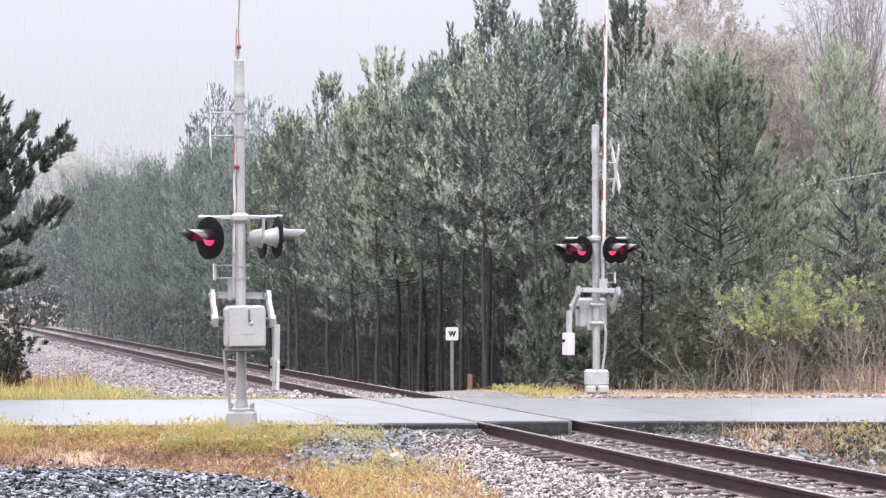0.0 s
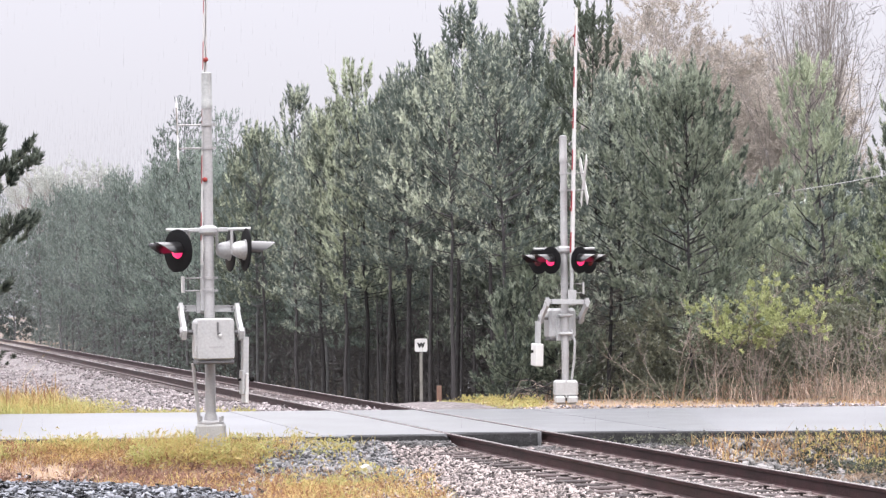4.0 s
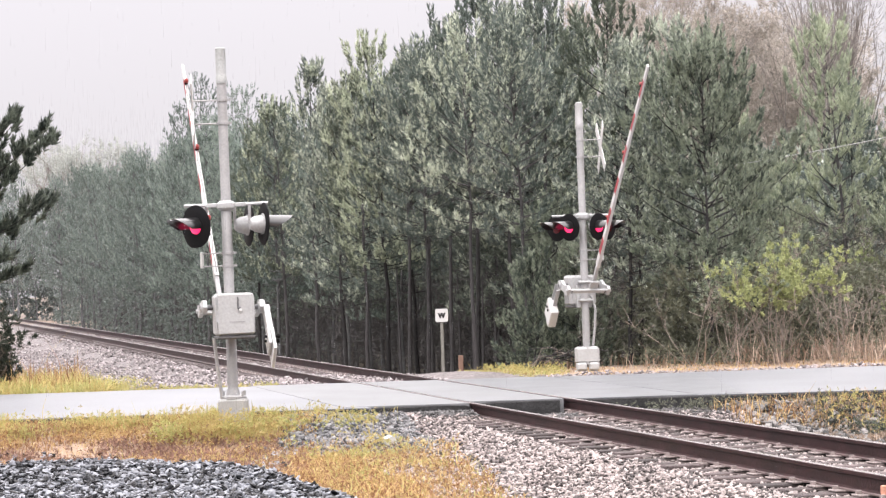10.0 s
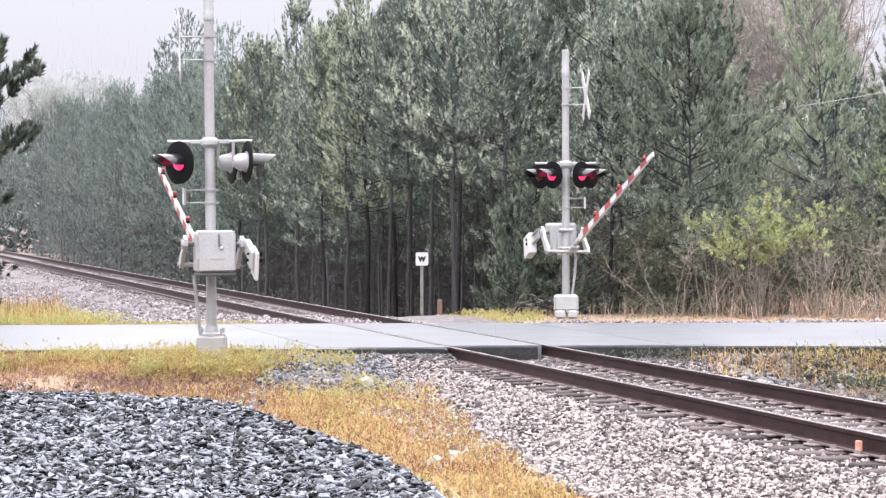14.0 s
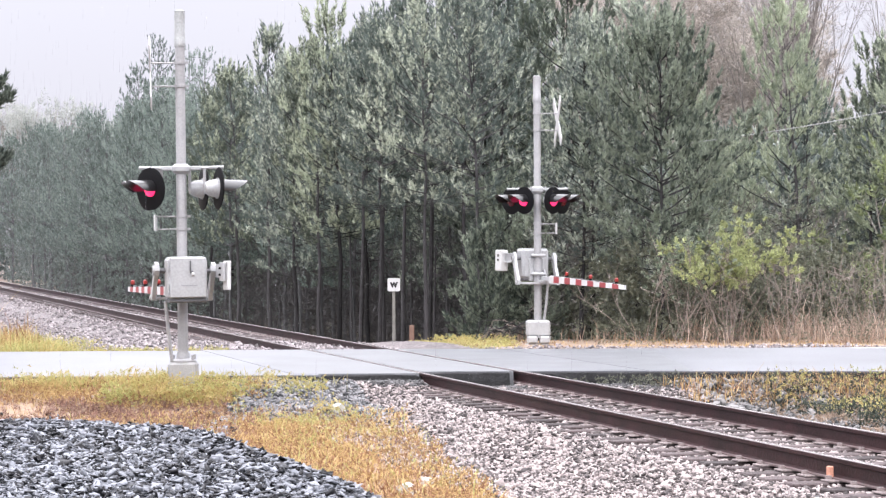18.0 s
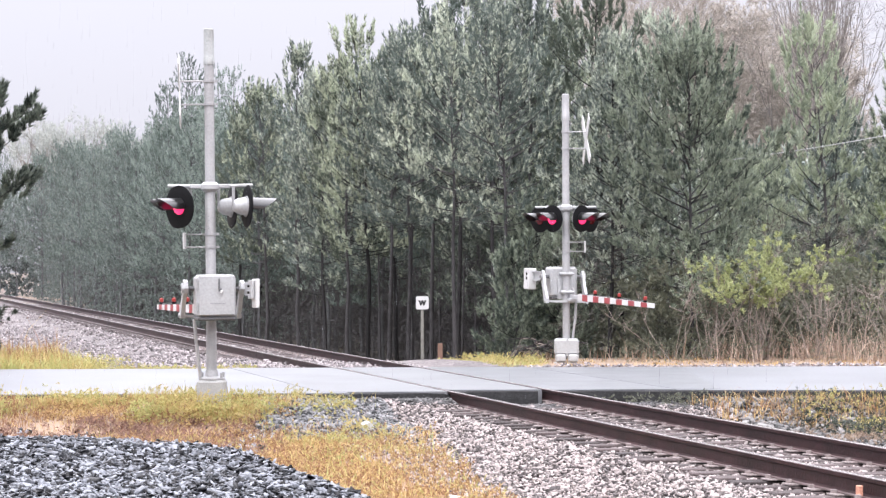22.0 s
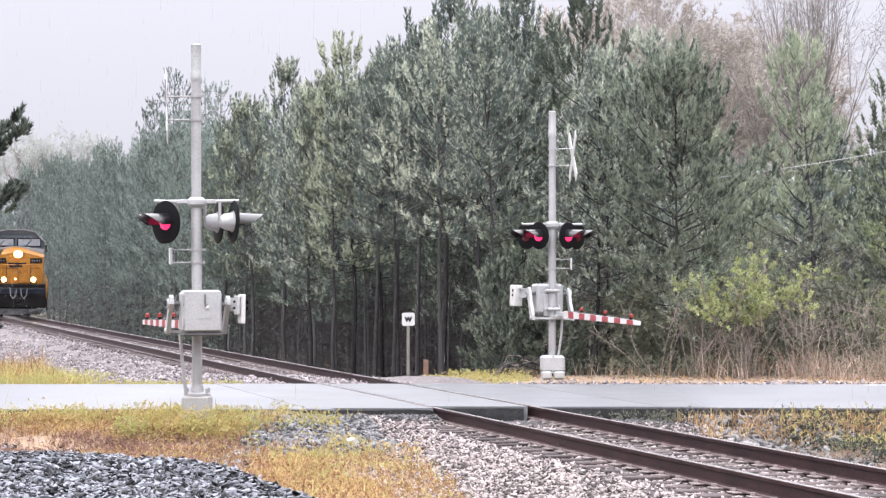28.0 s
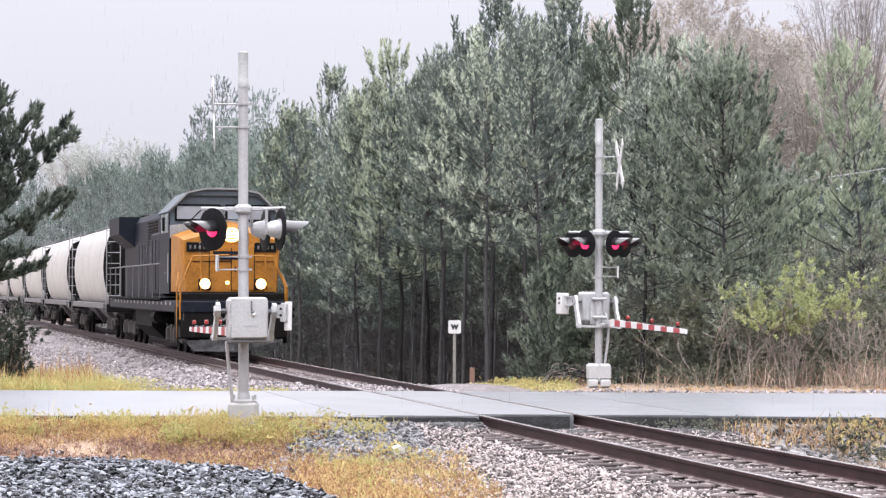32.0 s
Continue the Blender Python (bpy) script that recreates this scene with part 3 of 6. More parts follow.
def signal_light(mast, at, normal, lit, inv, r):
    """A red flasher: round black background, hood, housing and lens, facing along normal."""
    nz = Vector((normal[0], normal[1], -0.04)).normalized()
    m = Matrix.Translation(inv @ Vector(at)) @ (inv @ nz).to_track_quat("Z", "Y").to_matrix().to_4x4()
    disc = part("signal_light", Geo().lathe([(r - 0.01, -0.012), (r, -0.006), (r, 0.008), (r - 0.017, 0.012), (0.17, 0.012)], m, 28), BLACK, mast, "round black flasher background", smooth=True)
    part("housing", Geo().lathe([(0.045, -0.21), (0.075, -0.20), (0.11, -0.14), (0.128, -0.06), (0.130, -0.03), (0.15, -0.03), (0.15, -0.012)], m, 18), ALU, disc, "pale grey lamp housing", smooth=True)
    part("lens", Geo().lathe([(0.112, 0.013), (0.108, 0.03), (0.08, 0.05), (0.03, 0.06)], m, 20), LENS if lit else DIM, disc, "red glass lens", smooth=True)
    # hood: three quarters of a tube, longer on top
    up = (m.to_3x3().inverted() @ Vector((0, 0, 1)))
    ang = math.atan2(up.y, up.x)
    g, n, vs = Geo(), 18, []
    for r in (0.128, 0.122):
        for i in range(n + 1):
            t = ang + radians(-105 + 210 * i / n)
            reach = 0.10 + 0.32 * math.cos((t - ang) / 1.4)
            vs += [m @ Vector((r * math.cos(t), r * math.sin(t), 0.012)), m @ Vector((r * math.cos(t), r * math.sin(t), reach))]
    k = 2 * (n + 1)
    fs = []
    for i in range(n):
        a, b = 2 * i, 2 * i + 2
        fs += [(a, b, b + 1, a + 1), (k + a, k + a + 1, k + b + 1, k + b), (a + 1, b + 1, k + b + 1, k + a + 1)]
    part("hood", g.add(vs, fs), HOOD, disc, "glossy black sun hood", smooth=True)
    g = Geo().tube(m @ Vector((0, 0, -0.2)), (m @ Vector((0, 0, -0.2))) + Vector((0, 0, 0.27)), 0.022)
    part("hanger", g, GALV, disc)


def signal_mast(x, y, turn, lights, buck_dx, label, base_box, lean=0.0, shaft=1.53, disc_r=0.302):
    at = pose(x, y, 0, 0, lean, turn)
    inv = Matrix.Rotation(radians(-turn), 3, "Z")

    def L(a, b, c):
        return inv @ Vector((a, b, c))

    mast = thing("crossing_signal", label, "crossing signal", at, "crossing signals")
    low = float(ground_z(x, y)) - 0.1
    # foundation and pole
    if base_box:
        part("junction_base", Geo().box(L(0, 0, 0.25), (0.47, 0.42, 0.32), inv, 0.04).box(L(-0.0, -0.2, 0.24), (0.03, 0.05, 0.34), inv).box(L(-0.12, -0.15, 0.03), (0.2, 0.24, 0.15), inv, 0.03).box(L(0.12, -0.15, 0.03), (0.2, 0.24, 0.15), inv, 0.03), ALU, mast, "white cast junction base")
        part("foundation", Geo().box((0, 0, (low - 0.05) / 2), (0.48, 0.48, -0.05 - low), inv, 0.02), CONC, mast)
        bolts = [(-0.21, -0.19), (0.21, -0.19)]
        for a, b in bolts:
            part("bolt", Geo().tube(L(a, b, 0.02), L(a, b, 0.10), 0.025, n=6), ALU, mast)
        z0 = 0.3
    else:
        part("foundation", Geo().box((0, 0, (low + 0.24) / 2), (0.40, 0.40, 0.24 - low), inv, 0.03), CONC, mast, "pale concrete foundation block")
        part("base_flange", Geo().lathe([(0.19, 0.24), (0.19, 0.265), (0.10, 0.29), (0.085, 0.38)], None, 16), GALV, mast, smooth=True)
        for a, b in ((-0.15, -0.15), (0.15, -0.15), (0.15, 0.15), (-0.15, 0.15)):
            part("bolt", Geo().tube(L(a, b, 0.27), L(a, b, 0.34), 0.02, n=6), GALV, mast)
        z0 = 0.28
    part("pole", Geo().lathe([(0.074, z0), (0.074, 3.0), (0.070, 3.02), (0.070, 4.78)], None, 18), GALV, mast, "pale galvanised steel pole", smooth=True)
    part("pole_cap", Geo().lathe([(0.078, 4.70), (0.080, 4.80), (0.074, 4.81), (0.073, 5.20), (0.05, 5.215)], None, 18), CAP if not base_box else GALV, mast, "darker sleeve at the pole top", smooth=True)
    # crossarm and its clamp
    part("clamp", Geo().lathe([(0.09, 2.90), (0.135, 2.94), (0.135, 3.0), (0.09, 3.04)], None, 14), ALU, mast, "cast junction clamp", smooth=True)
    for sgn in (-1, 1):
        g = Geo().tube(L(sgn * 0.1, 0, 2.98), L(sgn * 0.60, 0.02, 2.99), 0.024).tube(L(sgn * 0.42, 0.0, 2.99), L(sgn * 0.42, 0.3, 2.99), 0.02).box(L(sgn * 0.2, 0, 2.98), (0.16, 0.09, 0.06), inv, 0.01)
        part("crossarm", g, ALU, mast, "short crossarm with couplings")
    for place, normal, lit in lights:
        signal_light(mast, place, normal, lit, inv, disc_r)
    # crossbuck, seen nearly on edge, on two brackets
    cb = L(buck_dx, 0.0, 4.32)
    for k, (sgn, off) in enumerate(((1, 0.0), (-1, 0.02))):
        m = inv.to_4x4() @ Matrix.Rotation(radians(4.5 + 2 * k), 4, "Z") @ Matrix.Rotation(radians(sgn * 45), 4, "X")
        blade = Geo().box((cb.x, cb.y, cb.z), (0.014, 0.20, 1.22), m.to_3x3(), 0.003)
        part("crossbuck_blade", blade, WHITE, mast, "white crossbuck blade seen edge-on")
    for z in (4.14, 4.47):
        part("crossbuck_bracket", Geo().tube(L(0.09 * (1 if buck_dx > 0 else -1), 0, z), L(buck_dx, 0, z), 0.014, n=6), GALV, mast)
    for z in (4.14, 4.47, 2.12, 2.30):
        part("band", Geo().lathe([(0.074, z - 0.02), (0.088, z - 0.018), (0.088, z + 0.018), (0.074, z + 0.02)], None, 14).box(L(0.1, 0, z), (0.05, 0.03, 0.03), inv), GALV, mast)
    sx = 1 if buck_dx > 0 else -1
    for z in (2.12, 2.30):
        part("sign_bracket", Geo().tube(L(0.09 * sx, 0, z), L(0.37 * sx, 0, z), 0.011, n=6), GALV, mast)
    part("count_sign", Geo().box(L(0.37 * sx, 0, 2.21), (0.02, 0.30, 0.23), inv, 0.004), WHITE, mast, "small white sign seen edge-on")
    # gate mechanism
    zc = shaft - 0.10
    box = part("gate_mechanism", Geo().box((0, -0.33, zc), (0.55, 0.42, 0.60), None, 0.05), ALU, mast, "pale grey gate machine cabinet")
    part("cabinet_door", Geo().box((0, -0.545, zc + 0.01), (0.51, 0.03, 0.56), None, 0.02), ALU, box)
    # The lip's darker grey paints in shade under the cabinet.
    part("cabinet_lip", Geo().box((0, -0.335, zc - 0.315), (0.53, 0.40, 0.05), None, 0.015), STEELGREY, box, "lower cabinet lip with shade put into its darker grey")
    for z in (zc - 0.14, zc + 0.16):
        part("hinge", Geo().tube((-0.275, -0.535, z - 0.06), (-0.275, -0.535, z + 0.06), 0.014, n=6), ALU, box)
    part("latch", Geo().box((0.03, -0.57, zc + 0.17), (0.018, 0.02, 0.15)).box((0.045, -0.575, zc + 0.085), (0.045, 0.03, 0.04), None, 0.008), STEELGREY, box, "dark latch handle")
    part("padlock", Geo().box((0.06, -0.585, zc + 0.06), (0.045, 0.025, 0.05), None, 0.012), WHITE, box, "pale padlock")
    part("maker_mark", Geo().box((0.01, -0.562, zc - 0.10), (0.22, 0.004, 0.008)), MARK, box)
    part("mount_plate", Geo().box((0, -0.09, zc - 0.12), (0.30, 0.08, 0.44), None, 0.01).box((0, -0.02, zc - 0.2), (0.22, 0.20, 0.07), None, 0.02).box((0, -0.02, zc + 0.16), (0.22, 0.20, 0.07), None, 0.02), ALU, mast)
    for z in (zc - 0.2, zc + 0.16):
        part("u_bolt", Geo().tube((-0.13, 0.10, z), (0.13, 0.10, z), 0.022, n=8).tube((-0.11, 0.10, z), (-0.11, -0.06, z), 0.016, n=6).tube((0.11, 0.10, z), (0.11, -0.06, z), 0.016, n=6), ALU, mast)
    g = Geo().pipe([L(-0.22, -0.20, 1.10), L(-0.20, -0.15, 0.8), L(-0.15, -0.1, 0.28)] if not base_box else [L(0.12, 0.02, 1.40), L(0.19, -0.06, 1.15), L(0.17, -0.06, 0.8), L(0.11, -0.06, 0.36)], 0.026, 8)
    part("conduit", g, GALV, mast, "grey cable conduit")
    # the arm turns on the shaft; its own space starts there, pointing along y
    low = BEAM_LOW - shaft
    arm = part("gate_arm", Geo().box((-0.10, 0.80, low), (0.06, 1.0, 0.08), None, 0.006).box((-0.10, 0.42, low - 0.06), (0.16, 0.30, 0.05), None, 0.006), ALU, mast, "red and white striped gate arm with lamps", pose(0, -0.24, shaft))
    part("shaft", Geo().tube((-0.46, 0, 0), (0.46, 0, 0), 0.035, n=10), STEELGREY, arm)
    part("yoke", Geo().box((0, 0.34, low - 0.11), (0.84, 0.09, 0.02), None, 0.005).box((0, 0.30, low - 0.095), (0.84, 0.012, 0.03)).box((0, 0.38, low - 0.095), (0.84, 0.012, 0.03)), ALU, arm, "pale channel joining both side arms")
    for sgn in (-1, 1):
        boom = [(-0.09, 0.09), (0.02, 0.125), (0.11, 0.04), (0.20, low * 0.45), (0.42, low - 0.04), (0.42, low - 0.13), (0.25, low - 0.13), (0.06, low * 0.5), (-0.06, -0.07), (-0.11, 0.0)]
        part("side_arm", Geo().prism(boom, sgn * 0.40 - 0.028, sgn * 0.40 + 0.028, "x").tube((sgn * 0.36, 0, 0), (sgn * 0.455, 0, 0), 0.07, n=12).tube((sgn * 0.35, 0.34, low - 0.09), (sgn * 0.45, 0.34, low - 0.09), 0.03, n=8), ALU, arm, "curved pale side arm")
        for y in (0.32, 0.36):
            part("bolt", Geo().tube((sgn * 0.33, y, low - 0.13), (sgn * 0.33, y, low - 0.09), 0.014, n=6), STEELGREY, arm)
    bar = part("counter_bar", Geo().prism([(0.06, 0.08), (-0.62, 0.10), (-0.66, -0.08), (-0.05, -0.08)], 0.425, 0.455, "x").box((0.47, -0.35, 0.09), (0.07, 0.58, 0.014)).box((0.47, -0.35, -0.085), (0.07, 0.58, 0.014)), ALU, arm, "grey counterweight channel")
    if base_box:
        part("counterweight", Geo().box((0.49, -0.72, -0.06), (0.16, 0.44, 0.42), None, 0.015), WHITE, arm, "thick pale counterweight block")
    else:
        part("counterweight", Geo().box((0.48, -0.78, -0.06), (0.045, 0.42, 0.40), None, 0.01), WHITE, arm, "pale counterweight plate")
        part("counterweight", Geo().box((0.43, -0.70, -0.01), (0.045, 0.34, 0.26), None, 0.01), ALU, arm, "pale counterweight plate")
    for z in (0.04, -0.05):
        part("clamp_bolt", Geo().tube((0.38, -0.66, z), (0.59, -0.66, z), 0.018, n=6).tube((0.55, -0.66, z), (0.585, -0.66, z), 0.03, n=6), SOOT, arm, "dark clamp bolt")
    def half(y):
        f = (y - 0.95) / (ARM_LENGTH - 0.95)
        return 0.031 - 0.013 * f, 0.065 - 0.027 * f

    def bar_of(y0, y1, sheet=0.0, side=0):
        vs = []
        for y in (y0, y1):
            a, b = half(y)
            for x in ((-a, a) if not side else (side * a, side * (a + sheet))):
                vs += [(-0.10 + x, y, low - b), (-0.10 + x, y, low + b)]
        return Geo().add(vs, [(0, 1, 3, 2), (4, 6, 7, 5), (0, 4, 5, 1), (2, 3, 7, 6), (0, 2, 6, 4), (1, 5, 7, 3)])

    part("beam", bar_of(0.95, ARM_LENGTH), WHITE, arm, "white tapered arm beam")
    a = 1.3
    while a < ARM_LENGTH - 0.2:
        for sgn in (-1, 1):
            part("stripe", bar_of(a, a + 0.40, 0.0015, sgn), RED, arm, "red reflective stripe")
        a += 0.81
    lamps = (2.16, 3.86, 5.56)
    for y in lamps:
        b = half(y)[1]
        lamp = part("arm_lamp", Geo().tube((-0.10, y, low + b - 0.005), (-0.10, y, low + b + 0.03), 0.010, n=6).box((-0.10, y, low + b + 0.025), (0.06, 0.04, 0.03), None, 0.006), BLACK, arm, "dark lamp holder")
        part("lens", Geo().lathe([(0.018, 0.0), (0.034, 0.012), (0.034, 0.055), (0.014, 0.072)], Matrix.Translation((-0.10, y, low + b + 0.038)), 12), AMBER, lamp, "red gate arm lamp")
    run = [Vector((-0.10 + 0.012 * math.sin(9 * q), 1.0 + q * 0.24, low + half(1.0 + q * 0.24)[1] + 0.012 + 0.010 * math.sin(5.0 * q))) for q in range(20)]
    part("lamp_cable", Geo().pipe(run, 0.006, 5), STEELGREY, arm, "dark cable slung along the arm")
    return mast, arm


LEFT_AT, RIGHT_AT = (-3.22, 32.8), (2.50, 45.5)
mast_l, arm_l = signal_mast(*LEFT_AT, BEARING, [
    ((-0.42, -0.10, 2.69), (-0.68, -0.73), True), ((-0.50, 0.26, 2.69), (-0.80, -0.60), False),
    ((0.53, -0.06, 2.69), (0.94, 0.33), False), ((0.29, 0.26, 2.69), (0.94, 0.33), False)],
    -0.42, "galvanised crossing signal with red flashers beside the road", False, -0.35)
mast_r, arm_r = signal_mast(*RIGHT_AT, BEARING + 180, [
    ((-0.50, 0.10, 2.76), (-0.75, -0.66), False), ((-0.27, -0.16, 2.76), (-0.72, -0.69), True),
    ((0.30, -0.12, 2.76), (0.72, -0.69), True), ((0.50, 0.16, 2.76), (0.78, -0.62), False)],
    0.40, "galvanised crossing signal with white junction base behind the road", True, 0.0, 1.62, 0.265)


# ---- small things at the crossing ----
def whistle_post():
    x, y = -0.36, 49.3
    z = float(ground_z(x, y))
    post = thing("whistle_post", "white square whistle sign with a black letter", "railway sign", pose(x, y, 0, 0, 0, 6))
    part("post", Geo().box((0, 0, (z + 1.0) / 2), (0.065, 0.05, 1.0 - z), None, 0.008), POSTWOOD, post, "weathered grey post")
    rim = [(0.135 * (1 if k in (0, 3) else -1) + (-0.035 if k in (0, 3) else 0.035) * 1 + 0.035 * math.cos(t), 1.06 + (0.14 - 0.035) * (1 if k < 2 else -1) + 0.035 * math.sin(t)) for k in range(4) for t in [radians(90 * k + 22.5 * q) for q in range(5)]]
    part("sign_plate", Geo().prism(rim, -0.036, -0.024), WHITE, post, "white plate with rounded corners")
    cu = bpy.data.curves.new("letter", "FONT")
    cu.body, cu.size, cu.extrude, cu.align_x, cu.offset = "W", 0.135, 0.003, "CENTER", 0.012
    tmp = bpy.data.objects.new("letter", cu)
    scene.collection.objects.link(tmp)
    me = bpy.data.meshes.new_from_object(tmp)
    bpy.data.objects.remove(tmp)
    me.materials.clear()
    me.materials.append(INK)
    ob = new("letter", me)
    ob.parent = post
    ob.matrix_basis = pose(0, -0.040, 1.012, 90)
    tagged(ob, "black letter W")


whistle_post()
mk = thing("marker_stake", "short orange-brown marker stake in the grass", "stake", pose(0.02, 49.8, 0))
part("stake", Geo().box((0, 0, -0.12), (0.11, 0.05, 0.6), None, 0.01), STAKE, mk)


def litter(name, x, y, size, label, turn):
    z = float(ground_z(x, y))
    w, d, h = size
    g = Geo().prism([(-w / 2, 0), (w / 2, 0), (w / 2 * 0.8, h * 0.7), (w * 0.1, h), (-w / 2 * 0.9, h * 0.8)], -d / 2, d / 2)
    ob = new(name, mesh_of(g, name, LITTER))
    ob.matrix_basis = pose(x, y, z + 0.02, 4, -6, turn)
    tagged(ob, label, "litter", "litter in the verge")


litter("paper_scrap", -0.98, 31.4, (0.16, 0.12, 0.13), "crumpled white paper scrap in the grass", 30)
litter("paper_cup", -0.05, 21.6, (0.17, 0.12, 0.11), "crushed white paper cup in dry grass", -20)
litter("paper_scrap", 0.16, 22.5, (0.11, 0.09, 0.07), "crumpled white paper scrap in dry grass", 60)
flag = thing("rail_flag", "small faded orange marker on the rail", "marker", pose(3.66, 20.05, -0.13, 0, 0, BEARING))
part("tag", Geo().box((-0.03, 0, 0), (0.05, 0.06, 0.11), None, 0.008), mat("faded_orange", (0.55, 0.27, 0.19), 0.7), flag)


# ---- loose stone and grass ----
def rotations(n, rng, flat=1.0):
    """n random turns as 3 x 3 matrices."""
    q = rng.normal(size=(n, 4))
    q[:, 1:3] *= flat
    q /= np.linalg.norm(q, axis=1)[:, None]
    w, x, y, z = q.T
    return np.stack([1 - 2 * (y * y + z * z), 2 * (x * y - z * w), 2 * (x * z + y * w), 2 * (x * y + z * w), 1 - 2 * (x * x + z * z), 2 * (y * z - x * w), 2 * (x * z - y * w), 2 * (y * z + x * w), 1 - 2 * (x * x + y * y)], -1).reshape(n, 3, 3)


CUBE = np.array([(x, y, z) for x in (-1, 1) for y in (-1, 1) for z in (-1, 1)], float)
CUBE_F = np.array([(0, 1, 3, 2), (4, 6, 7, 5), (0, 4, 5, 1), (2, 3, 7, 6), (0, 2, 6, 4), (1, 5, 7, 3)])


def stones(name, x, y, size, material, label, rng, sink=0.25, shape=(1.1, 0.72, 0.34), flat=0.30, rise=0.75):
    n = len(x)
    v = CUBE[None] * (0.7 + 0.3 * rng.random((n, 8, 1))) + rng.normal(0, 0.12, (n, 8, 3))
    v *= (np.array(shape) * size * 0.62)[None, None] * rng.lognormal(0, 0.28, (n, 1, 1))
    v = np.einsum("nij,nkj->nki", rotations(n, rng, flat), v)
    v += np.stack([x, y, ground_z(x, y) + size * (sink - 0.15 + rise * rng.random(n) ** 1.5)], -1)[:, None]
    f = CUBE_F[None] + (np.arange(n) * 8)[:, None, None]
    return tagged(bulk(name, v.reshape(-1, 3), f.reshape(-1, 4), material), label, "gravel", kind="stuff")


def scatter(n, x0, x1, y0, y1, keep, rng):
    x, y = rng.uniform(x0, x1, n), y0 * (y1 / y0) ** rng.random(n)
    k = keep(x, y)
    return x[k], y[k]


def off_road(y):
    return (y < ROAD_NEAR - 0.12) | (y > ROAD_FAR + 0.12)


def bed_left(x, y):
    s, u = su(x, y)
    # most of each timber tie stays bare
    a = np.abs(u)
    on_tie = (np.abs((s + 20.254) % 0.508 - 0.254) < 0.125) & (a < 1.22 + 0.1 * waves(x * 4, y * 4)) & (waves(x * 9, y * 9) < np.where(a > 0.7, 0.4, -0.05))
    return ~on_tie & ((y < 33.3 + 0.25 * waves(x * 2, y * 2)) | (u < -1.6) | (y > 34)) & (np.abs(u + 0.2) < 3.1 + 0.35 * waves(x, y)) & (off_road(y) | ((u > -0.6) & (y < 34.35))) & (y < 60) & ((u < 1.3) | (y > 21)) & (np.abs(np.abs(u) - 0.7525) > 0.09)


def bed_bank(x, y):
    s, u = su(x, y)
    return (u < 1.5 + 0.3 * waves(x, y)) & (u > -6.0 - 0.4 * waves(x, y)) & (y > ROAD_FAR + 0.12) & (np.abs(np.abs(u) - 0.7525) > 0.09)


r1 = np.random.default_rng(11)
sx, sy = scatter(208000, -3.5, 8.4, 16.5, 34.3, bed_left, r1)
bed_stones = stones("track_ballast", sx, sy, 0.034, PINK, "pinkish grey crushed granite ballast beside the track", r1)
sx, sy = scatter(11000, -1.5, 4.2, 33.0, 34.4, lambda x, y: (su(x, y)[1] > np.where(y > 33.7, -0.6, -1.7)) & (su(x, y)[1] < 3.0) & (np.abs(np.abs(su(x, y)[1]) - 0.7525) > 0.09) & (r1.random(len(x)) < np.clip((y - 33.0) / 0.35, 0, 1)), r1)
stones("dark_ballast", sx, sy, 0.036, DARK_EDGE, "dark stone at the edge of the crossing", r1)
sx, sy = scatter(96000, -32, 1.0, 42.3, 120, bed_bank, r1)
stones("bank_ballast", sx, sy, 0.048, BANKSTONE, "grey crushed stone bank under the track", r1)
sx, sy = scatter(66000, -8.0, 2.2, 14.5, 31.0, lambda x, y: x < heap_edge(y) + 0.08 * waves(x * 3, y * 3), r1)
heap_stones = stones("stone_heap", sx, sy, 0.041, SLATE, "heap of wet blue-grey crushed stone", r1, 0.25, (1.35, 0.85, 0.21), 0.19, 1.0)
sx, sy = scatter(17000, -3.4, 0.6, 30.2, 33.7, lambda x, y: (su(x, y)[1] < -1.9) & (x > -2.5 + 0.5 * waves(x, y)) & (y > 30.8 + 0.5 * waves(x, y)), r1)
stones("shoulder_stone", sx, sy, 0.045, SHOULDER, "scattered grey stone at the road edge", r1)
sx, sy = scatter(16000, -6.5, -2.2, 27.0, 31.6, lambda x, y: (x > heap_edge(y)) & (waves(x * 0.8 + 0.6, y * 0.6) > -0.05) & (r1.random(len(x)) < np.clip((31.6 - y) / 3.5, 0, 1)), r1)
stones("stray_stone", sx, sy, 0.056, SLATE, "stray blue-grey stones in the litter above the heap", r1)
sx, sy = scatter(26000, 2.0, 9.0, 23, 33.7, lambda x, y: (su(x, y)[1] > 2.7) & (su(x, y)[1] < 4.4 + 0.7 * waves(x, y)), r1)
stones("ditch_stone", sx, sy, 0.065, DITCH, "dark grey stones in the ditch by the track", r1)


def far_verge(x, y):
    return (su(x, y)[1] > 2.7) & (y < 43.9 + 0.5 * waves(x, y)) & (y > ROAD_FAR + 0.1)


sx, sy = scatter(2600, 0.5, 15, 42.3, 44.6, far_verge, r1)
stones("verge_gravel", sx, sy, 0.042, BANKSTONE, "grey gravel along the far road edge", r1)


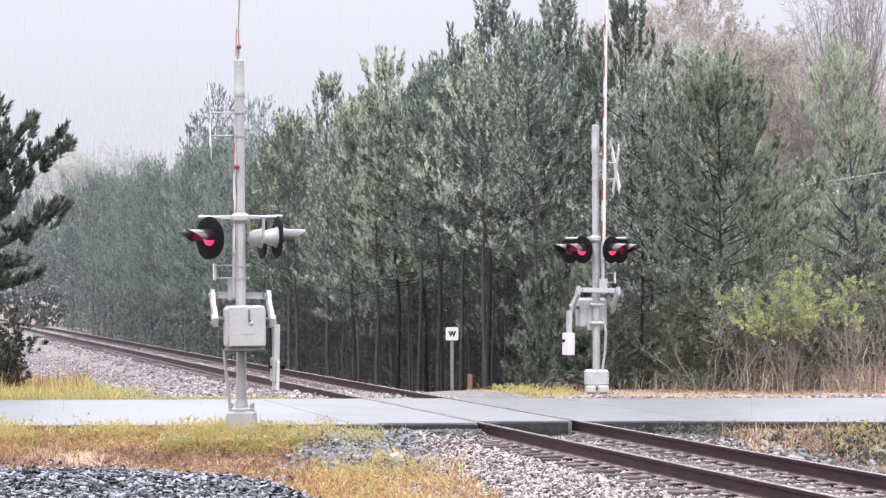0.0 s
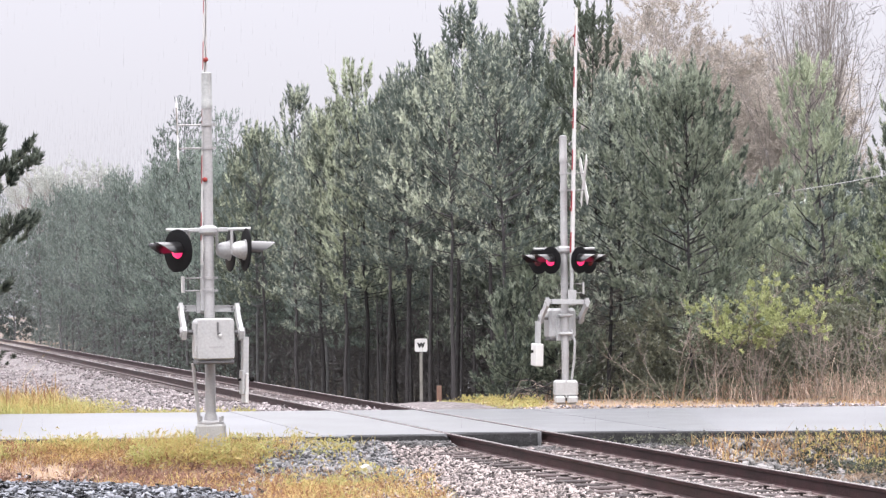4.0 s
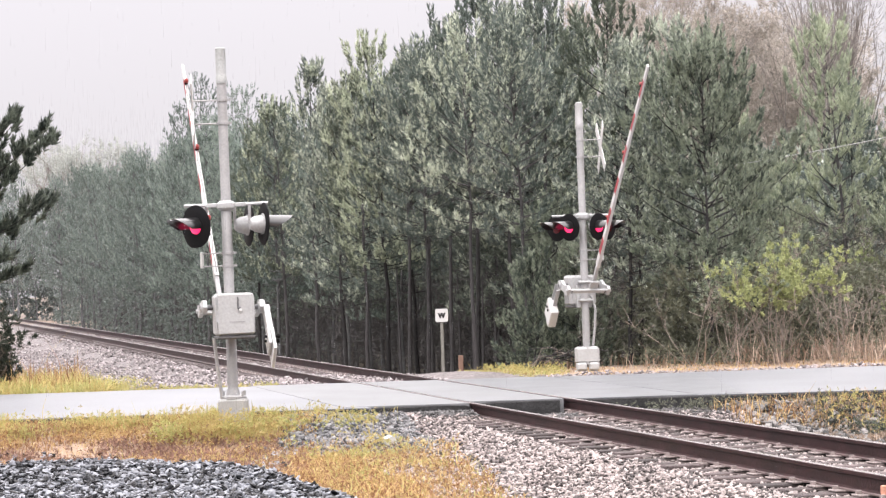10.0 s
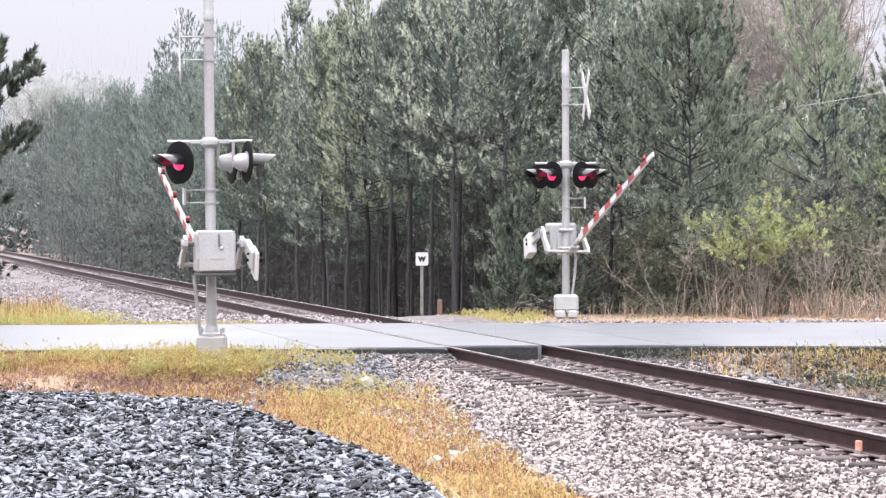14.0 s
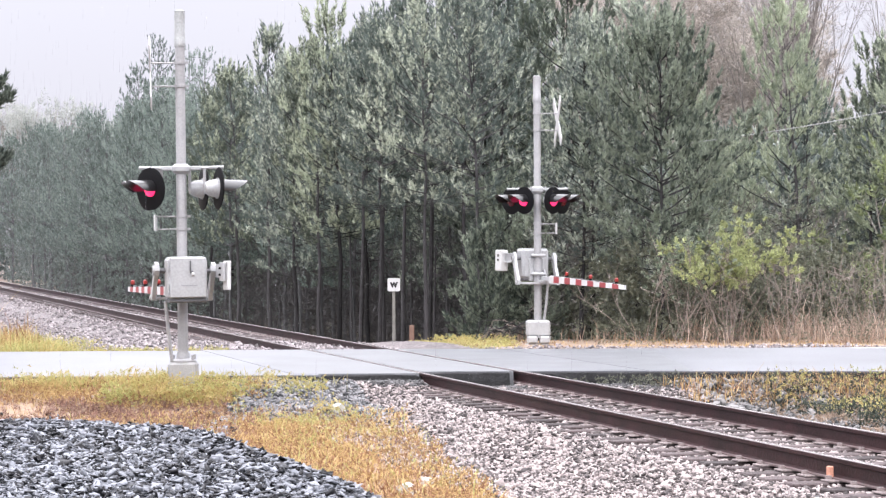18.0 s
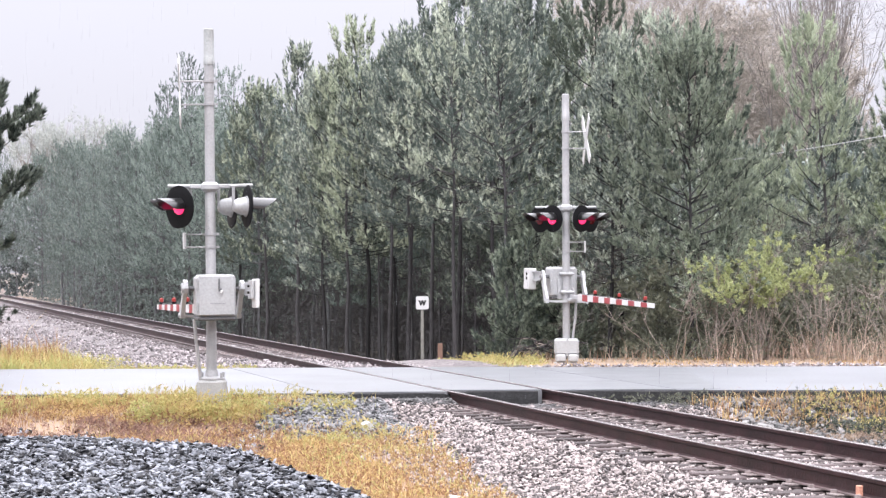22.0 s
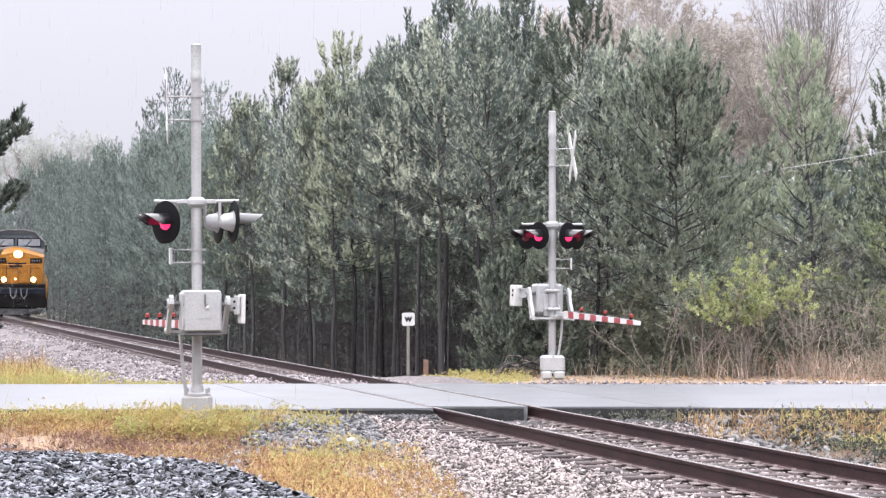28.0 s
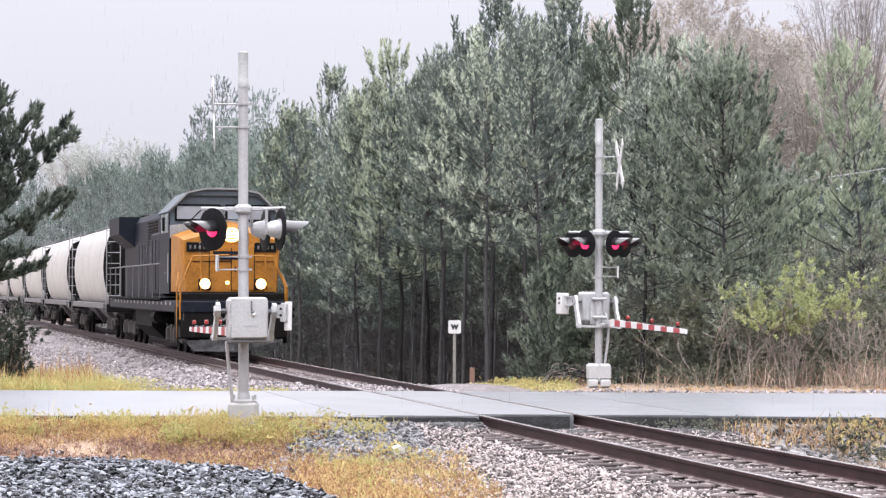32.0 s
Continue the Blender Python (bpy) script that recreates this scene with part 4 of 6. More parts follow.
def blades(name, x, y, h, material, label, rng, lean=0.35, width=0.005, z=None, fork=2, category="grass"):
    """Blades of grass, each of two bent pieces."""
    n = len(x)
    h = h * rng.lognormal(0, 0.3, n)
    a = rng.uniform(0, 2 * np.pi, n)
    l = np.abs(rng.normal(0, lean, n)) * h
    base = np.stack([x, y, (ground_z(x, y) if z is None else z) - 0.02], -1)
    w = np.stack([-np.sin(a), np.cos(a), 0 * a], -1) * (width * rng.uniform(0.6, 1.4, n))[:, None]
    out = np.stack([np.cos(a), np.sin(a), 0 * a], -1)
    up = np.array([0, 0, 1.0])
    mid = base + out * (l * 0.35)[:, None] + up * (h * 0.6)[:, None]
    tip = base + out * l[:, None] + up * h[:, None]
    v = np.stack([base - w, base + w, mid + w * 0.8, mid - w * 0.8, tip + w * 0.15, tip - w * 0.15], 1)
    f = np.array([(0, 1, 2, 3), (3, 2, 4, 5)])[None] + (np.arange(n) * 6)[:, None, None]
    return tagged(bulk(name, v.reshape(-1, 3), f.reshape(-1, 4), material), label, category, kind="stuff")


def clumped(x, y, rng, cut=0.0):
    return waves(x * 1.3 + 3, y * 1.3) + rng.normal(0, 0.35, len(x)) > cut


r2 = np.random.default_rng(5)


def patch(n, x0, x1, y0, y1, keep, cut=-0.2):
    x, y = scatter(n, x0, x1, y0, y1, keep, r2)
    k = clumped(x, y, r2, cut)
    return x[k], y[k]


gx, gy = patch(100000, -12, -1.2, 26.5, 33.75, lambda x, y: (x > heap_edge(y) - 0.4 + 0.4 * waves(x * 2, y * 2)) & ((y < 31.6) | (x < -2.3 + 0.4 * waves(x, y))) & ((y > 31.9 + 0.4 * waves(x * 0.7, y)) | (x > -2.4) | (r2.random(len(x)) < 0.3)), -0.6)
blades("verge_straw", gx, gy, 0.075, STRAW, "straw-coloured grass on the verge", r2, 1.2)
gx, gy = patch(30000, -12, -0.9, 31.6, 33.75, lambda x, y: (y > 32.5 + 0.8 * waves(x, y)) & ((x < -2.1 + 0.3 * waves(x, y)) | (r2.random(len(x)) < 0.12)), 0.2)
blades("verge_grass", gx, gy, 0.15, LUSH, "yellow-green weeds along the road edge", r2, 0.6)


def heap_side(x, y):
    s, u = su(x, y)
    return (x > heap_edge(y) - 0.12) & (u < np.interp(y, [18, 20.4, 27.2, 30.5], [-3.58, -3.38, -2.5, -1.95]) + 0.25 * waves(x, y)) & (y < 31.2 + 0.3 * waves(x, y))


gx, gy = patch(76000, -4.5, 2.5, 15, 31.5, heap_side, -0.75)
blades("dry_grass", gx, gy, 0.085, STRAW, "dry orange-yellow grass between stone and ballast", r2, 1.2, 0.006)
gx, gy = patch(16000, -4.5, 2.5, 15, 31.5, heap_side, 0.35)
blades("weed_tufts", gx, gy, 0.15, LUSH, "yellow-green weeds among the dry grass", r2, 0.7, 0.006)
gx, gy = patch(34000, -16, -3.0, 42.3, 48.5, lambda x, y: su(x, y)[1] < -4.9 + 0.5 * waves(x, y), -0.5)
blades("roadside_grass", gx, gy, 0.23, LUSH, "yellow-green grass behind the road", r2, 0.7, 0.009)
gx, gy = patch(16000, -16, -3.6, 43.5, 49, lambda x, y: su(x, y)[1] < -5.2, 0.15)
blades("roadside_straw", gx, gy, 0.38, STRAW, "brown and straw-coloured grass below the bank", r2, 0.6, 0.009)
gx, gy = patch(16000, -0.6, 16, 42.35, 48, lambda x, y: su(x, y)[1] > 2.8, 0.25)
blades("far_verge_grass", gx, gy, 0.055, STRAW, "thin yellow grass behind the road", r2, 0.9, 0.008)
gx, gy = patch(5000, -0.3, 2.0, 43.6, 49.5, lambda x, y: su(x, y)[1] > 2.7, -0.6)
blades("sign_weeds", gx, gy, 0.045, LUSH, "low yellow-green weeds by the whistle sign", r2, 0.9, 0.008)
gx, gy = patch(34000, 3.4, 11, 24, 33.65, lambda x, y: (y > 32.2 + 0.3 * waves(x, y)) & (x > 3.9 + 0.4 * waves(x, y)) | (su(x, y)[1] > 6.2 + 0.4 * waves(x, y)), -0.5)
blades("ditch_grass", gx, gy, 0.15, STRAW, "orange-straw grass along the road edge and ditch", r2, 0.8, 0.006)
gx, gy = patch(9000, 3.6, 11, 25, 33.4, lambda x, y: su(x, y)[1] > 4.0 + 0.5 * waves(x, y), 0.15)
blades("ditch_weeds", gx, gy, 0.16, LUSH, "yellow-green weeds beside the ditch", r2, 0.9, 0.006)


# ---- trees ----
def needles(p, d, rng, per, length, spread=0.75, width=0.010, along=1.5, stretch=1.0):
    """Bottle-brush shoots at p along d, each of per thin needle blades."""
    n = len(p)
    t = rng.random((n, per, 1))
    size = rng.uniform(0.7, 1.3, (n, 1, 1)) * length
    side = rng.normal(size=(n, per, 3))
    side -= (side * d[:, None]).sum(-1, keepdims=True) * d[:, None]
    side /= np.linalg.norm(side, axis=-1, keepdims=True) + 1e-9
    root = p[:, None] + d[:, None] * t * size * along * stretch
    way = d[:, None] * (0.55 + 0.3 * t) + side * spread * (1.1 - 0.6 * t)
    tip = root + way * size
    w = np.cross(way, rng.normal(size=(n, per, 3)))
    w = w / (np.linalg.norm(w, axis=-1, keepdims=True) + 1e-9) * width
    v = np.stack([root - w, root + w, tip], 2).reshape(-1, 3)
    return v


def bent(a, d, length, rise, k, rng, jit=0.06):
    """Points of a limb from a along d that bends upwards."""
    pts, p, d = [a], Vector(a), Vector(d)
    for i in range(k):
        d = (d + Vector((rng.normal(0, jit), rng.normal(0, jit), rise / k))).normalized()
        p = p + d * (length / k)
        pts.append(p.copy())
    return pts


def pine(seed, height, clear, radius, shoots, per, material, length=0.17, top=0.55, width=0.024, finger=2.2, inner=0.62, bark=None, gap=0.045):
    """A pine: tapered trunk, whorls of fanned limbs, and upturned candles of needles."""
    rng = np.random.default_rng(seed)
    tree = thing("pine_tree", "tall green pine with a dark slender trunk", "tree", None, "pines")
    g, lean, pts = Geo(), rng.normal(0, 0.02, 2), []
    r0 = 0.0065 * height + 0.012
    for i in range(8):
        f = i / 7
        pts.append(Vector((lean[0] * height * f * f + rng.normal(0, 0.03), lean[1] * height * f * f + rng.normal(0, 0.03), height * 0.97 * f - (0.3 if i == 0 else 0))))
    for i in range(7):
        g.tube(pts[i], pts[i + 1], r0 * (1 - i / 7.5), r0 * (1 - (i + 1) / 7.5), 7, False)
    P, D, Q = [], [], []
    z = clear * height
    while z < height * 0.965:
        f = (z / height - clear) / (1 - clear)
        reach = radius * (min(1, 0.55 + 1.8 * f) if f < 0.25 else (1 - (f - 0.25) / 0.75) ** top) + 0.16
        c = pts[0].lerp(pts[-1], z / height)
        k = int(rng.integers(4, 7))
        a0 = rng.uniform(0, 6.28)
        for j in range(k):
            a = a0 + 6.28 * j / k + rng.normal(0, 0.3)
            ln = reach * rng.uniform(0.5, 1.2)
            d = Vector((math.cos(a), math.sin(a), 0.02 + 0.75 * f)).normalized()
            fan = Vector((-math.sin(a), math.cos(a), 0))
            limb = bent(Vector((c.x, c.y, z + rng.normal(0, 0.10))), d, ln, 0.35 + 0.6 * f, 4, rng)
            rr = 0.008 + 0.007 * ln
            for q in range(4):
                g.tube(limb[q], limb[q + 1], rr * (1 - q / 4.6), rr * (1 - (q + 1) / 4.6), 3, False)
            m = max(3, int(ln * shoots))
            for q in range(m):
                w4 = 4 * (1 - inner * rng.random() ** 1.4) if q else 4.0
                i0 = min(3, int(w4))
                base = limb[i0].lerp(limb[i0 + 1], w4 - i0)
                out = (limb[i0 + 1] - limb[i0]).normalized()
                off = rng.normal(0, 0.10 + 0.09 * ln) if q else 0.0
                dd = (out * 0.45 + fan * (0.9 * off) + Vector((rng.normal(0, 0.2), rng.normal(0, 0.2), 0.55 + 0.75 * f + rng.normal(0, 0.15)))).normalized()
                P.append(base + fan * off)
                D.append(dd)
                Q.append((0.75 + 0.75 * f * f) * (1.15 if q == 0 else 1.0))
        z += height * gap * rng.uniform(0.7, 1.3)
    # the leader and the candles round it
    for q in range(9):
        low = rng.uniform(0.0, 0.55) if q > 2 else -0.1 + 0.25 * q
        P.append(pts[-1] + Vector((rng.normal(0, 0.04 + 0.2 * low), rng.normal(0, 0.04 + 0.2 * low), -low * height * 0.07)))
        D.append(Vector((rng.normal(0, 0.12), rng.normal(0, 0.12), 1)).normalized())
        Q.append(1.5 if q > 2 else 1.2)
    part("trunk", g, bark or BARK, tree)
    v = needles(np.array(P), np.array(D), rng, per, length, 0.62, width, finger, np.array(Q)[:, None, None])
    crown = bulk("crown", v, np.arange(len(v)).reshape(-1, 3), material)
    crown.parent = tree
    return tree


def bare_tree(seed, height, material, buds, label, spread=0.5, levels=4, name="bare_tree", girth=0.012):
    """A leafless tree of forking limbs with a haze of buds."""
    rng = np.random.default_rng(seed)
    tree = thing(name, label, "tree", None, "bare trees")
    g, tips = Geo(), []

    def grow(p, d, ln, r, lev):
        pts = bent(p, d, ln, 0.25, 3, rng)
        for q in range(3):
            g.tube(pts[q], pts[q + 1], r * (1 - 0.15 * q), r * (1 - 0.15 * (q + 1)), 5 if lev == 0 else 3, False)
        tips.append((pts[-1], (pts[-1] - pts[-2]).normalized()))
        if lev >= levels:
            return
        for k in range(int(rng.integers(3, 5)) if lev else 7):
            w = rng.uniform(0.35, 1.0)
            i0 = min(2, int(w * 3))
            b = pts[i0].lerp(pts[i0 + 1], w * 3 - i0)
            dd = (d + Vector(rng.normal(0, spread, 3))).normalized()
            dd.z = abs(dd.z) * 0.7 + 0.3
            grow(b, dd.normalized(), ln * rng.uniform(0.42, 0.62), r * 0.48, lev + 1)

    grow(Vector((0, 0, -0.3)), Vector((0, 0, 1)), height * 0.58, girth * height, 0)
    part("trunk", g, material, tree)
    if buds:
        P = np.array([t[0] for t in tips])
        D = np.array([t[1] for t in tips])
        v = needles(P, D, rng, buds[0], buds[1], 1.0, buds[2])
        ob = bulk("crown", v, np.arange(len(v)).reshape(-1, 3), buds[3])
        ob.parent = tree
    return tree


def to_top(x, y, top):
    """The scale that brings a ten-metre tree's tip to this height."""
    return (top - float(ground_z(x, y))) / 10.3


def place(tree, x, y, size=1.0, turn=0.0):
    m = pose(x, y, float(ground_z(x, y)), 0, 0, turn) @ Matrix.Diagonal((size, size, size, 1))
    if "used" in tree:
        k = 1 / tree.scale[0]
        return copy_thing(tree, m @ Matrix.Diagonal((k, k, k, 1)))
    tree["used"] = True
    tree.matrix_basis = m
    return tree


# near pines (fine needles) and far ones (coarser, haze put into their colours), each kind built once at ten metres
NEAR_PINES = [pine(21, 10, 0.30, 1.95, 4.8, 30, NEEDLE, top=0.75), pine(22, 10, 0.34, 1.8, 4.8, 30, NEEDLE_OLIVE, top=0.6), pine(23, 10, 0.26, 2.15, 4.8, 30, NEEDLE_DARK, top=0.85), pine(24, 10, 0.47, 1.95, 4.8, 30, NEEDLE, top=0.6), pine(25, 10, 0.32, 1.9, 4.8, 30, NEEDLE, top=0.9)]
PALE_PINE = pine(26, 10, 0.22, 2.1, 5, 28, NEEDLE_PALE, 0.17, 0.7, 0.023, 2.0, 0.8)
tagged(PALE_PINE, "green pine with needles paled by painted haze", "tree", "pines")
FAR_PINES = [pine(31, 10, 0.25, 1.9, 7, 12, NEEDLE_HAZE, 0.15, 0.6, 0.024, 2.4, bark=HAZEBARK), pine(32, 10, 0.30, 1.8, 7, 12, NEEDLE_HAZE, 0.15, 0.5, 0.024, 2.4, bark=HAZEBARK), pine(33, 10, 0.22, 2.1, 7, 12, NEEDLE_HAZE, 0.15, 0.6, 0.024, 2.4, bark=HAZEBARK)]
TALL_PINE = pine(41, 16, 0.62, 1.9, 7, 12, NEEDLE_HAZE, 0.16, 0.45, 0.022, 1.6, bark=HAZEBARK)
YOUNG_PINE = pine(27, 4, 0.06, 1.25, 8, 26, NEEDLE_SPEC, 0.14, 0.7, 0.022, 2.0, 0.8, gap=0.07)
tagged(YOUNG_PINE, "young dark green pine at the foot of the wood", "tree", "pines")
SPECIMEN = pine(51, 7.4, 0.25, 2.75, 10, 40, NEEDLE_SPEC, 0.135, 0.62, 0.020, 2.6, 0.7, gap=0.055)

place(SPECIMEN, 5.35, 49.0, 0.89)
tagged(SPECIMEN, "bushy dark green pine at the wood's edge", "tree")
rt = random.Random(3)
for x, y, h in ((1.7, 51.6, 0.75), (2.7, 51.6, 0.85), (2.3, 53.4, 1.15)):
    place(YOUNG_PINE, x, y, h, rt.uniform(0, 360))
# x, y, height of the pines that stand out
for k, (x, y, h) in enumerate(((3.95, 58, 9.6), (2.4, 60, 9.9), (0.5, 62, 9.8), (-1.45, 68, 8.6), (-2.15, 71, 9.5), (-3.9, 78, 8.4), (-5.0, 82, 9.7), (-6.7, 90, 9.1), (-8.6, 100, 9.1),
                               (3.72, 50.0, 6.9), (1.6, 53, 7.6), (0.4, 56, 7.8), (-0.8, 60, 7.6), (4.2, 53, 7.0), (-0.2, 64.5, 8.6), (1.4, 57.5, 8.4), (6.9, 53.5, 5.6), (9.3, 55, 7.9), (11.6, 53, 7.4), (-2.9, 74, 8.6), (2.0, 65, 9.6), (5.6, 57, 8.0), (8.3, 58, 4.6))):
    place(PALE_PINE if x > 6.5 else NEAR_PINES[3] if -1.6 < x < 1.9 else NEAR_PINES[(1, 2, 4, 1)[k % 4]], x, y, to_top(x, y, h), rt.uniform(0, 360))
# the wood's edge along the track, then deeper rows
for row, (u0, gap, far) in enumerate(((7.6, 3.1, 175), (10.2, 3.4, 190), (13.5, 4.0, 200), (17.5, 5.0, 200))):
    s = 22.0 + row * 1.3
    while s < far:
        u = u0 + rt.uniform(-0.9, 0.9)
        x, y = rail_xy(s, u)
        if (y > 62 or row) and x / y < 0.055:
            h = rt.uniform(7.8, 9.9) + 0.020 * max(0, y - 80) - row * 0.1
            h = min(h, 8.7 + 0.012 * (y - 66)) if y < 100 else h
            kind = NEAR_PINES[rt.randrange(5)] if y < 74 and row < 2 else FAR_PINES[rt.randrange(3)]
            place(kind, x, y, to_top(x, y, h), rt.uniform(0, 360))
        s += gap * rt.uniform(0.8, 1.25) * (1 + max(0, s - 60) / 150)
# wood behind the right side of the road
for x, y, h in ((7.4, 62, 5.4), (8.8, 64, 5.0), (10.6, 60, 6.6), (12.2, 57, 6.8), (6.2, 66, 6.0), (9, 70, 5.6), (12, 69, 6.4), (13.6, 64, 7.0), (3.5, 69, 9.4), (15, 62, 6.6), (11.0, 54, 6.9)):
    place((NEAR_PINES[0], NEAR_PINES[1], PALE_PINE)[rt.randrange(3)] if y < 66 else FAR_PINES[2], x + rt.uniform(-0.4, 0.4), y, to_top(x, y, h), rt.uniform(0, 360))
# tall pines and the wood across the far end
for x, y, h in ((-18.3, 168, 16.5), (-16.6, 172, 16.0), (-20.2, 175, 15.2), (-14.4, 166, 15.4)):
    place(TALL_PINE, x, y, (h + 2.6) / 16, rt.uniform(0, 360))
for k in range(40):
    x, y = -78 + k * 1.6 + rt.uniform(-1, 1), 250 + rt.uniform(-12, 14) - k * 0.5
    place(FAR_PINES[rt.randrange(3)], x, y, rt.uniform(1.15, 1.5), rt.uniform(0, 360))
# the pine left of the track, behind the road
LEFT_PINE = pine(52, 6.25, 0.33, 2.5, 17, 44, NEEDLE_DEEP, 0.16, 0.75, 0.022, 1.6, 0.72, gap=0.06)
tagged(place(LEFT_PINE, -10.25, 47.0, 1.0, 70), "dark bushy pine beside the road", "tree")
place(NEAR_PINES[2], -12.4, 48.2, 0.7, 10)

RUSSET = bare_tree(61, 15, TWIG, (16, 0.17, 0.014, BUDS), "tall leafless tree with russet buds greyed by painted haze", 0.55, 5, girth=0.008)
PALE = bare_tree(62, 13, GREYTWIG, (3, 0.3, 0.006, GREYTWIG), "slender grey leafless tree behind the wood", 0.16, 4, girth=0.0045)
MISTY = bare_tree(63, 14, TWIG, (8, 0.35, 0.03, HAZEBUDS), "far leafless tree with buds paled by painted haze", 0.55)
for x, y, h in ((7.2, 84, 14.8), (8.9, 88, 15.8), (10.4, 85, 14.6), (6.4, 92, 14.8), (11.6, 88, 13.6), (8.2, 96, 16.2), (12.8, 86, 11.8), (14.0, 88, 11.6), (10.2, 94, 15.4), (19.6, 92, 13.0), (13.2, 94, 12.6)):
    place(RUSSET, x, y, h / 15, rt.uniform(0, 360))
for x, y, h in ((11.9, 76, 14.0), (12.5, 76, 15.6), (13.2, 78, 15.8), (12.4, 71, 14.8), (15.0, 73, 14.0)):
    place(PALE, x, y, h / 13, rt.uniform(0, 360))
SPRINGTREE = bare_tree(64, 6, PALEBARK, (9, 0.13, 0.032, YOUNGLEAF), "young tree with fresh yellow-green leaves", 0.6, 4, "young_tree", 0.010)
place(SPRINGTREE, 11.0, 52.0, 0.95, 40)
for k in range(9):
    place(MISTY, -50 + k * 5.0 + rt.uniform(-1.5, 1.5), 285 + rt.uniform(-10, 10), rt.uniform(1.5, 1.85), rt.uniform(0, 360))


# ---- undergrowth ----
def thicket(name, x, y, h, material, label, rng, per=9, length=0.16, width=0.02, low=0.0):
    """Low leafy growth: clumps of small leaves at random heights."""
    n = len(x)
    z = ground_z(x, y) + low + (h - low) * rng.random(n) ** 0.8
    d = rng.normal(size=(n, 3)) + np.array([0, 0, 0.6])
    d /= np.linalg.norm(d, axis=1)[:, None]
    v = needles(np.stack([x, y, z], -1), d, rng, per, length, 0.9, width)
    return tagged(bulk(name, v, np.arange(len(v)).reshape(-1, 3), material), label, "undergrowth", kind="stuff")


r3 = np.random.default_rng(9)
ux = r3.uniform(-1, 10.5, 9000)
uy = r3.uniform(47.6, 56, 9000)
k = (su(ux, uy)[1] > 6.5) & (waves(ux * 0.9, uy * 0.7) > -0.25)
thicket("wood_undergrowth", ux[k], uy[k], 2.0, BROADLEAF, "dull green undergrowth below the pines", r3, 8, 0.12, 0.028)
s, u = r3.uniform(15, 170, 16000), r3.uniform(15, 24, 16000)
ux, uy = rail_xy(s, u)
thicket("wood_interior", ux, uy, 6.5, NEEDLE_DARK, "dark dense growth deep in the pine wood", r3, 8, 0.5, 0.06)
ux, uy = r3.uniform(-85, -20, 7000), r3.uniform(256, 268, 7000)
thicket("far_wood", ux, uy, 12.0, NEEDLE_HAZE, "dense far wood, paled with painted haze, closing the view", r3, 9, 0.5, 0.16)
ux, uy = r3.uniform(2, 22, 9000), r3.uniform(60, 76, 9000)
thicket("wood_interior", ux, uy, 5.0, NEEDLE_DARK, "dark dense growth deep in the pine wood", r3, 8, 0.4, 0.05)


s, u = 13 * (150 / 13) ** r3.random(26000), r3.uniform(7.6, 16, 26000)
ux, uy = rail_xy(s, u)
k = ux < 4.2
ux, uy = ux[k], uy[k]
thicket("dead_twigs", ux, uy, 3.6, DARKTWIG, "dead grey twigs low in the pine wood", r3, 6, 0.5, 0.013)
ux, uy = r3.uniform(2.5, 9.5, 2000), r3.uniform(49.5, 56, 2000)
thicket("dead_twigs", ux, uy, 3.4, DEADTWIG, "dead brown twigs under the pines behind the road", r3, 6, 0.28, 0.008)
s, u = r3.uniform(14, 120, 9000), r3.uniform(9.5, 15, 9000)
ux, uy = rail_xy(s, u)
k = waves(ux * 0.6, uy * 0.4) + r3.normal(0, 0.3, 9000) > 0.15
thicket("wood_saplings", ux[k], uy[k], 4.2, BROADLEAF, "dull sparse leaves of saplings in the wood", r3, 7, 0.16, 0.018)


s, u = 17 * (85 / 17) ** r3.random(9000), r3.uniform(6.8, 11.5, 9000)
ux, uy = rail_xy(s, u)
k = (waves(ux * 0.8 + 1, uy * 0.5) + r3.normal(0, 0.25, 9000) > 0.1) & (ux < 4)
thicket("low_boughs", ux[k], uy[k], 5.2, NEEDLE_DEEP, "dark ragged boughs hanging before the pine trunks", r3, 9, 0.17, 0.022, 2.2)
# Low growth added at the far edge, its colour holding the haze.
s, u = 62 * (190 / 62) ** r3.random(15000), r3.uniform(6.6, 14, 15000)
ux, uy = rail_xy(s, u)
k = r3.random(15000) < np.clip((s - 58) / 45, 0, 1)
thicket("hazed_undergrowth", ux[k], uy[k], 4.4, NEEDLE_MIST, "far wood-edge growth greyed with painted haze", r3, 7, 0.15, 0.055)


uy = r3.uniform(82, 97, 14000)
ux = uy * r3.uniform(0.068, 0.178, 14000)
thicket("bare_thicket", ux, uy, 12.5, BUDS, "leafless twigs of the far wood, haze greyed into their colour", r3, 7, 0.55, 0.013)


def weeds(name, n, x0, x1, y0, y1, keep, h, label, cut=0.15, material=None):
    x, y = patch(n, x0, x1, y0, y1, keep, cut)
    return thicket(name, x, y, h, material or LUSH, label, r3, 7, 0.045, 0.007)


weeds("verge_weeds", 5600, -12, -1.9, 31.2, 33.7, lambda x, y: y > 32.4 + 0.6 * waves(x, y), 0.17, "leafy yellow-green weeds along the road edge")
weeds("heap_weeds", 7000, -3.5, 2.0, 17, 31, heap_side, 0.10, "leafy yellow-green weeds in the dry grass", 0.4)
weeds("dry_weeds", 15000, -4.5, 2.2, 16, 31.5, heap_side, 0.10, "matted orange-brown dry weeds by the stone heap", -0.3, STRAW)
weeds("dry_weeds", 9000, -12, -2.0, 31.2, 33, lambda x, y: y > 31.7 + 0.4 * waves(x, y), 0.09, "matted orange-brown dry weeds on the verge", -0.1, STRAW)
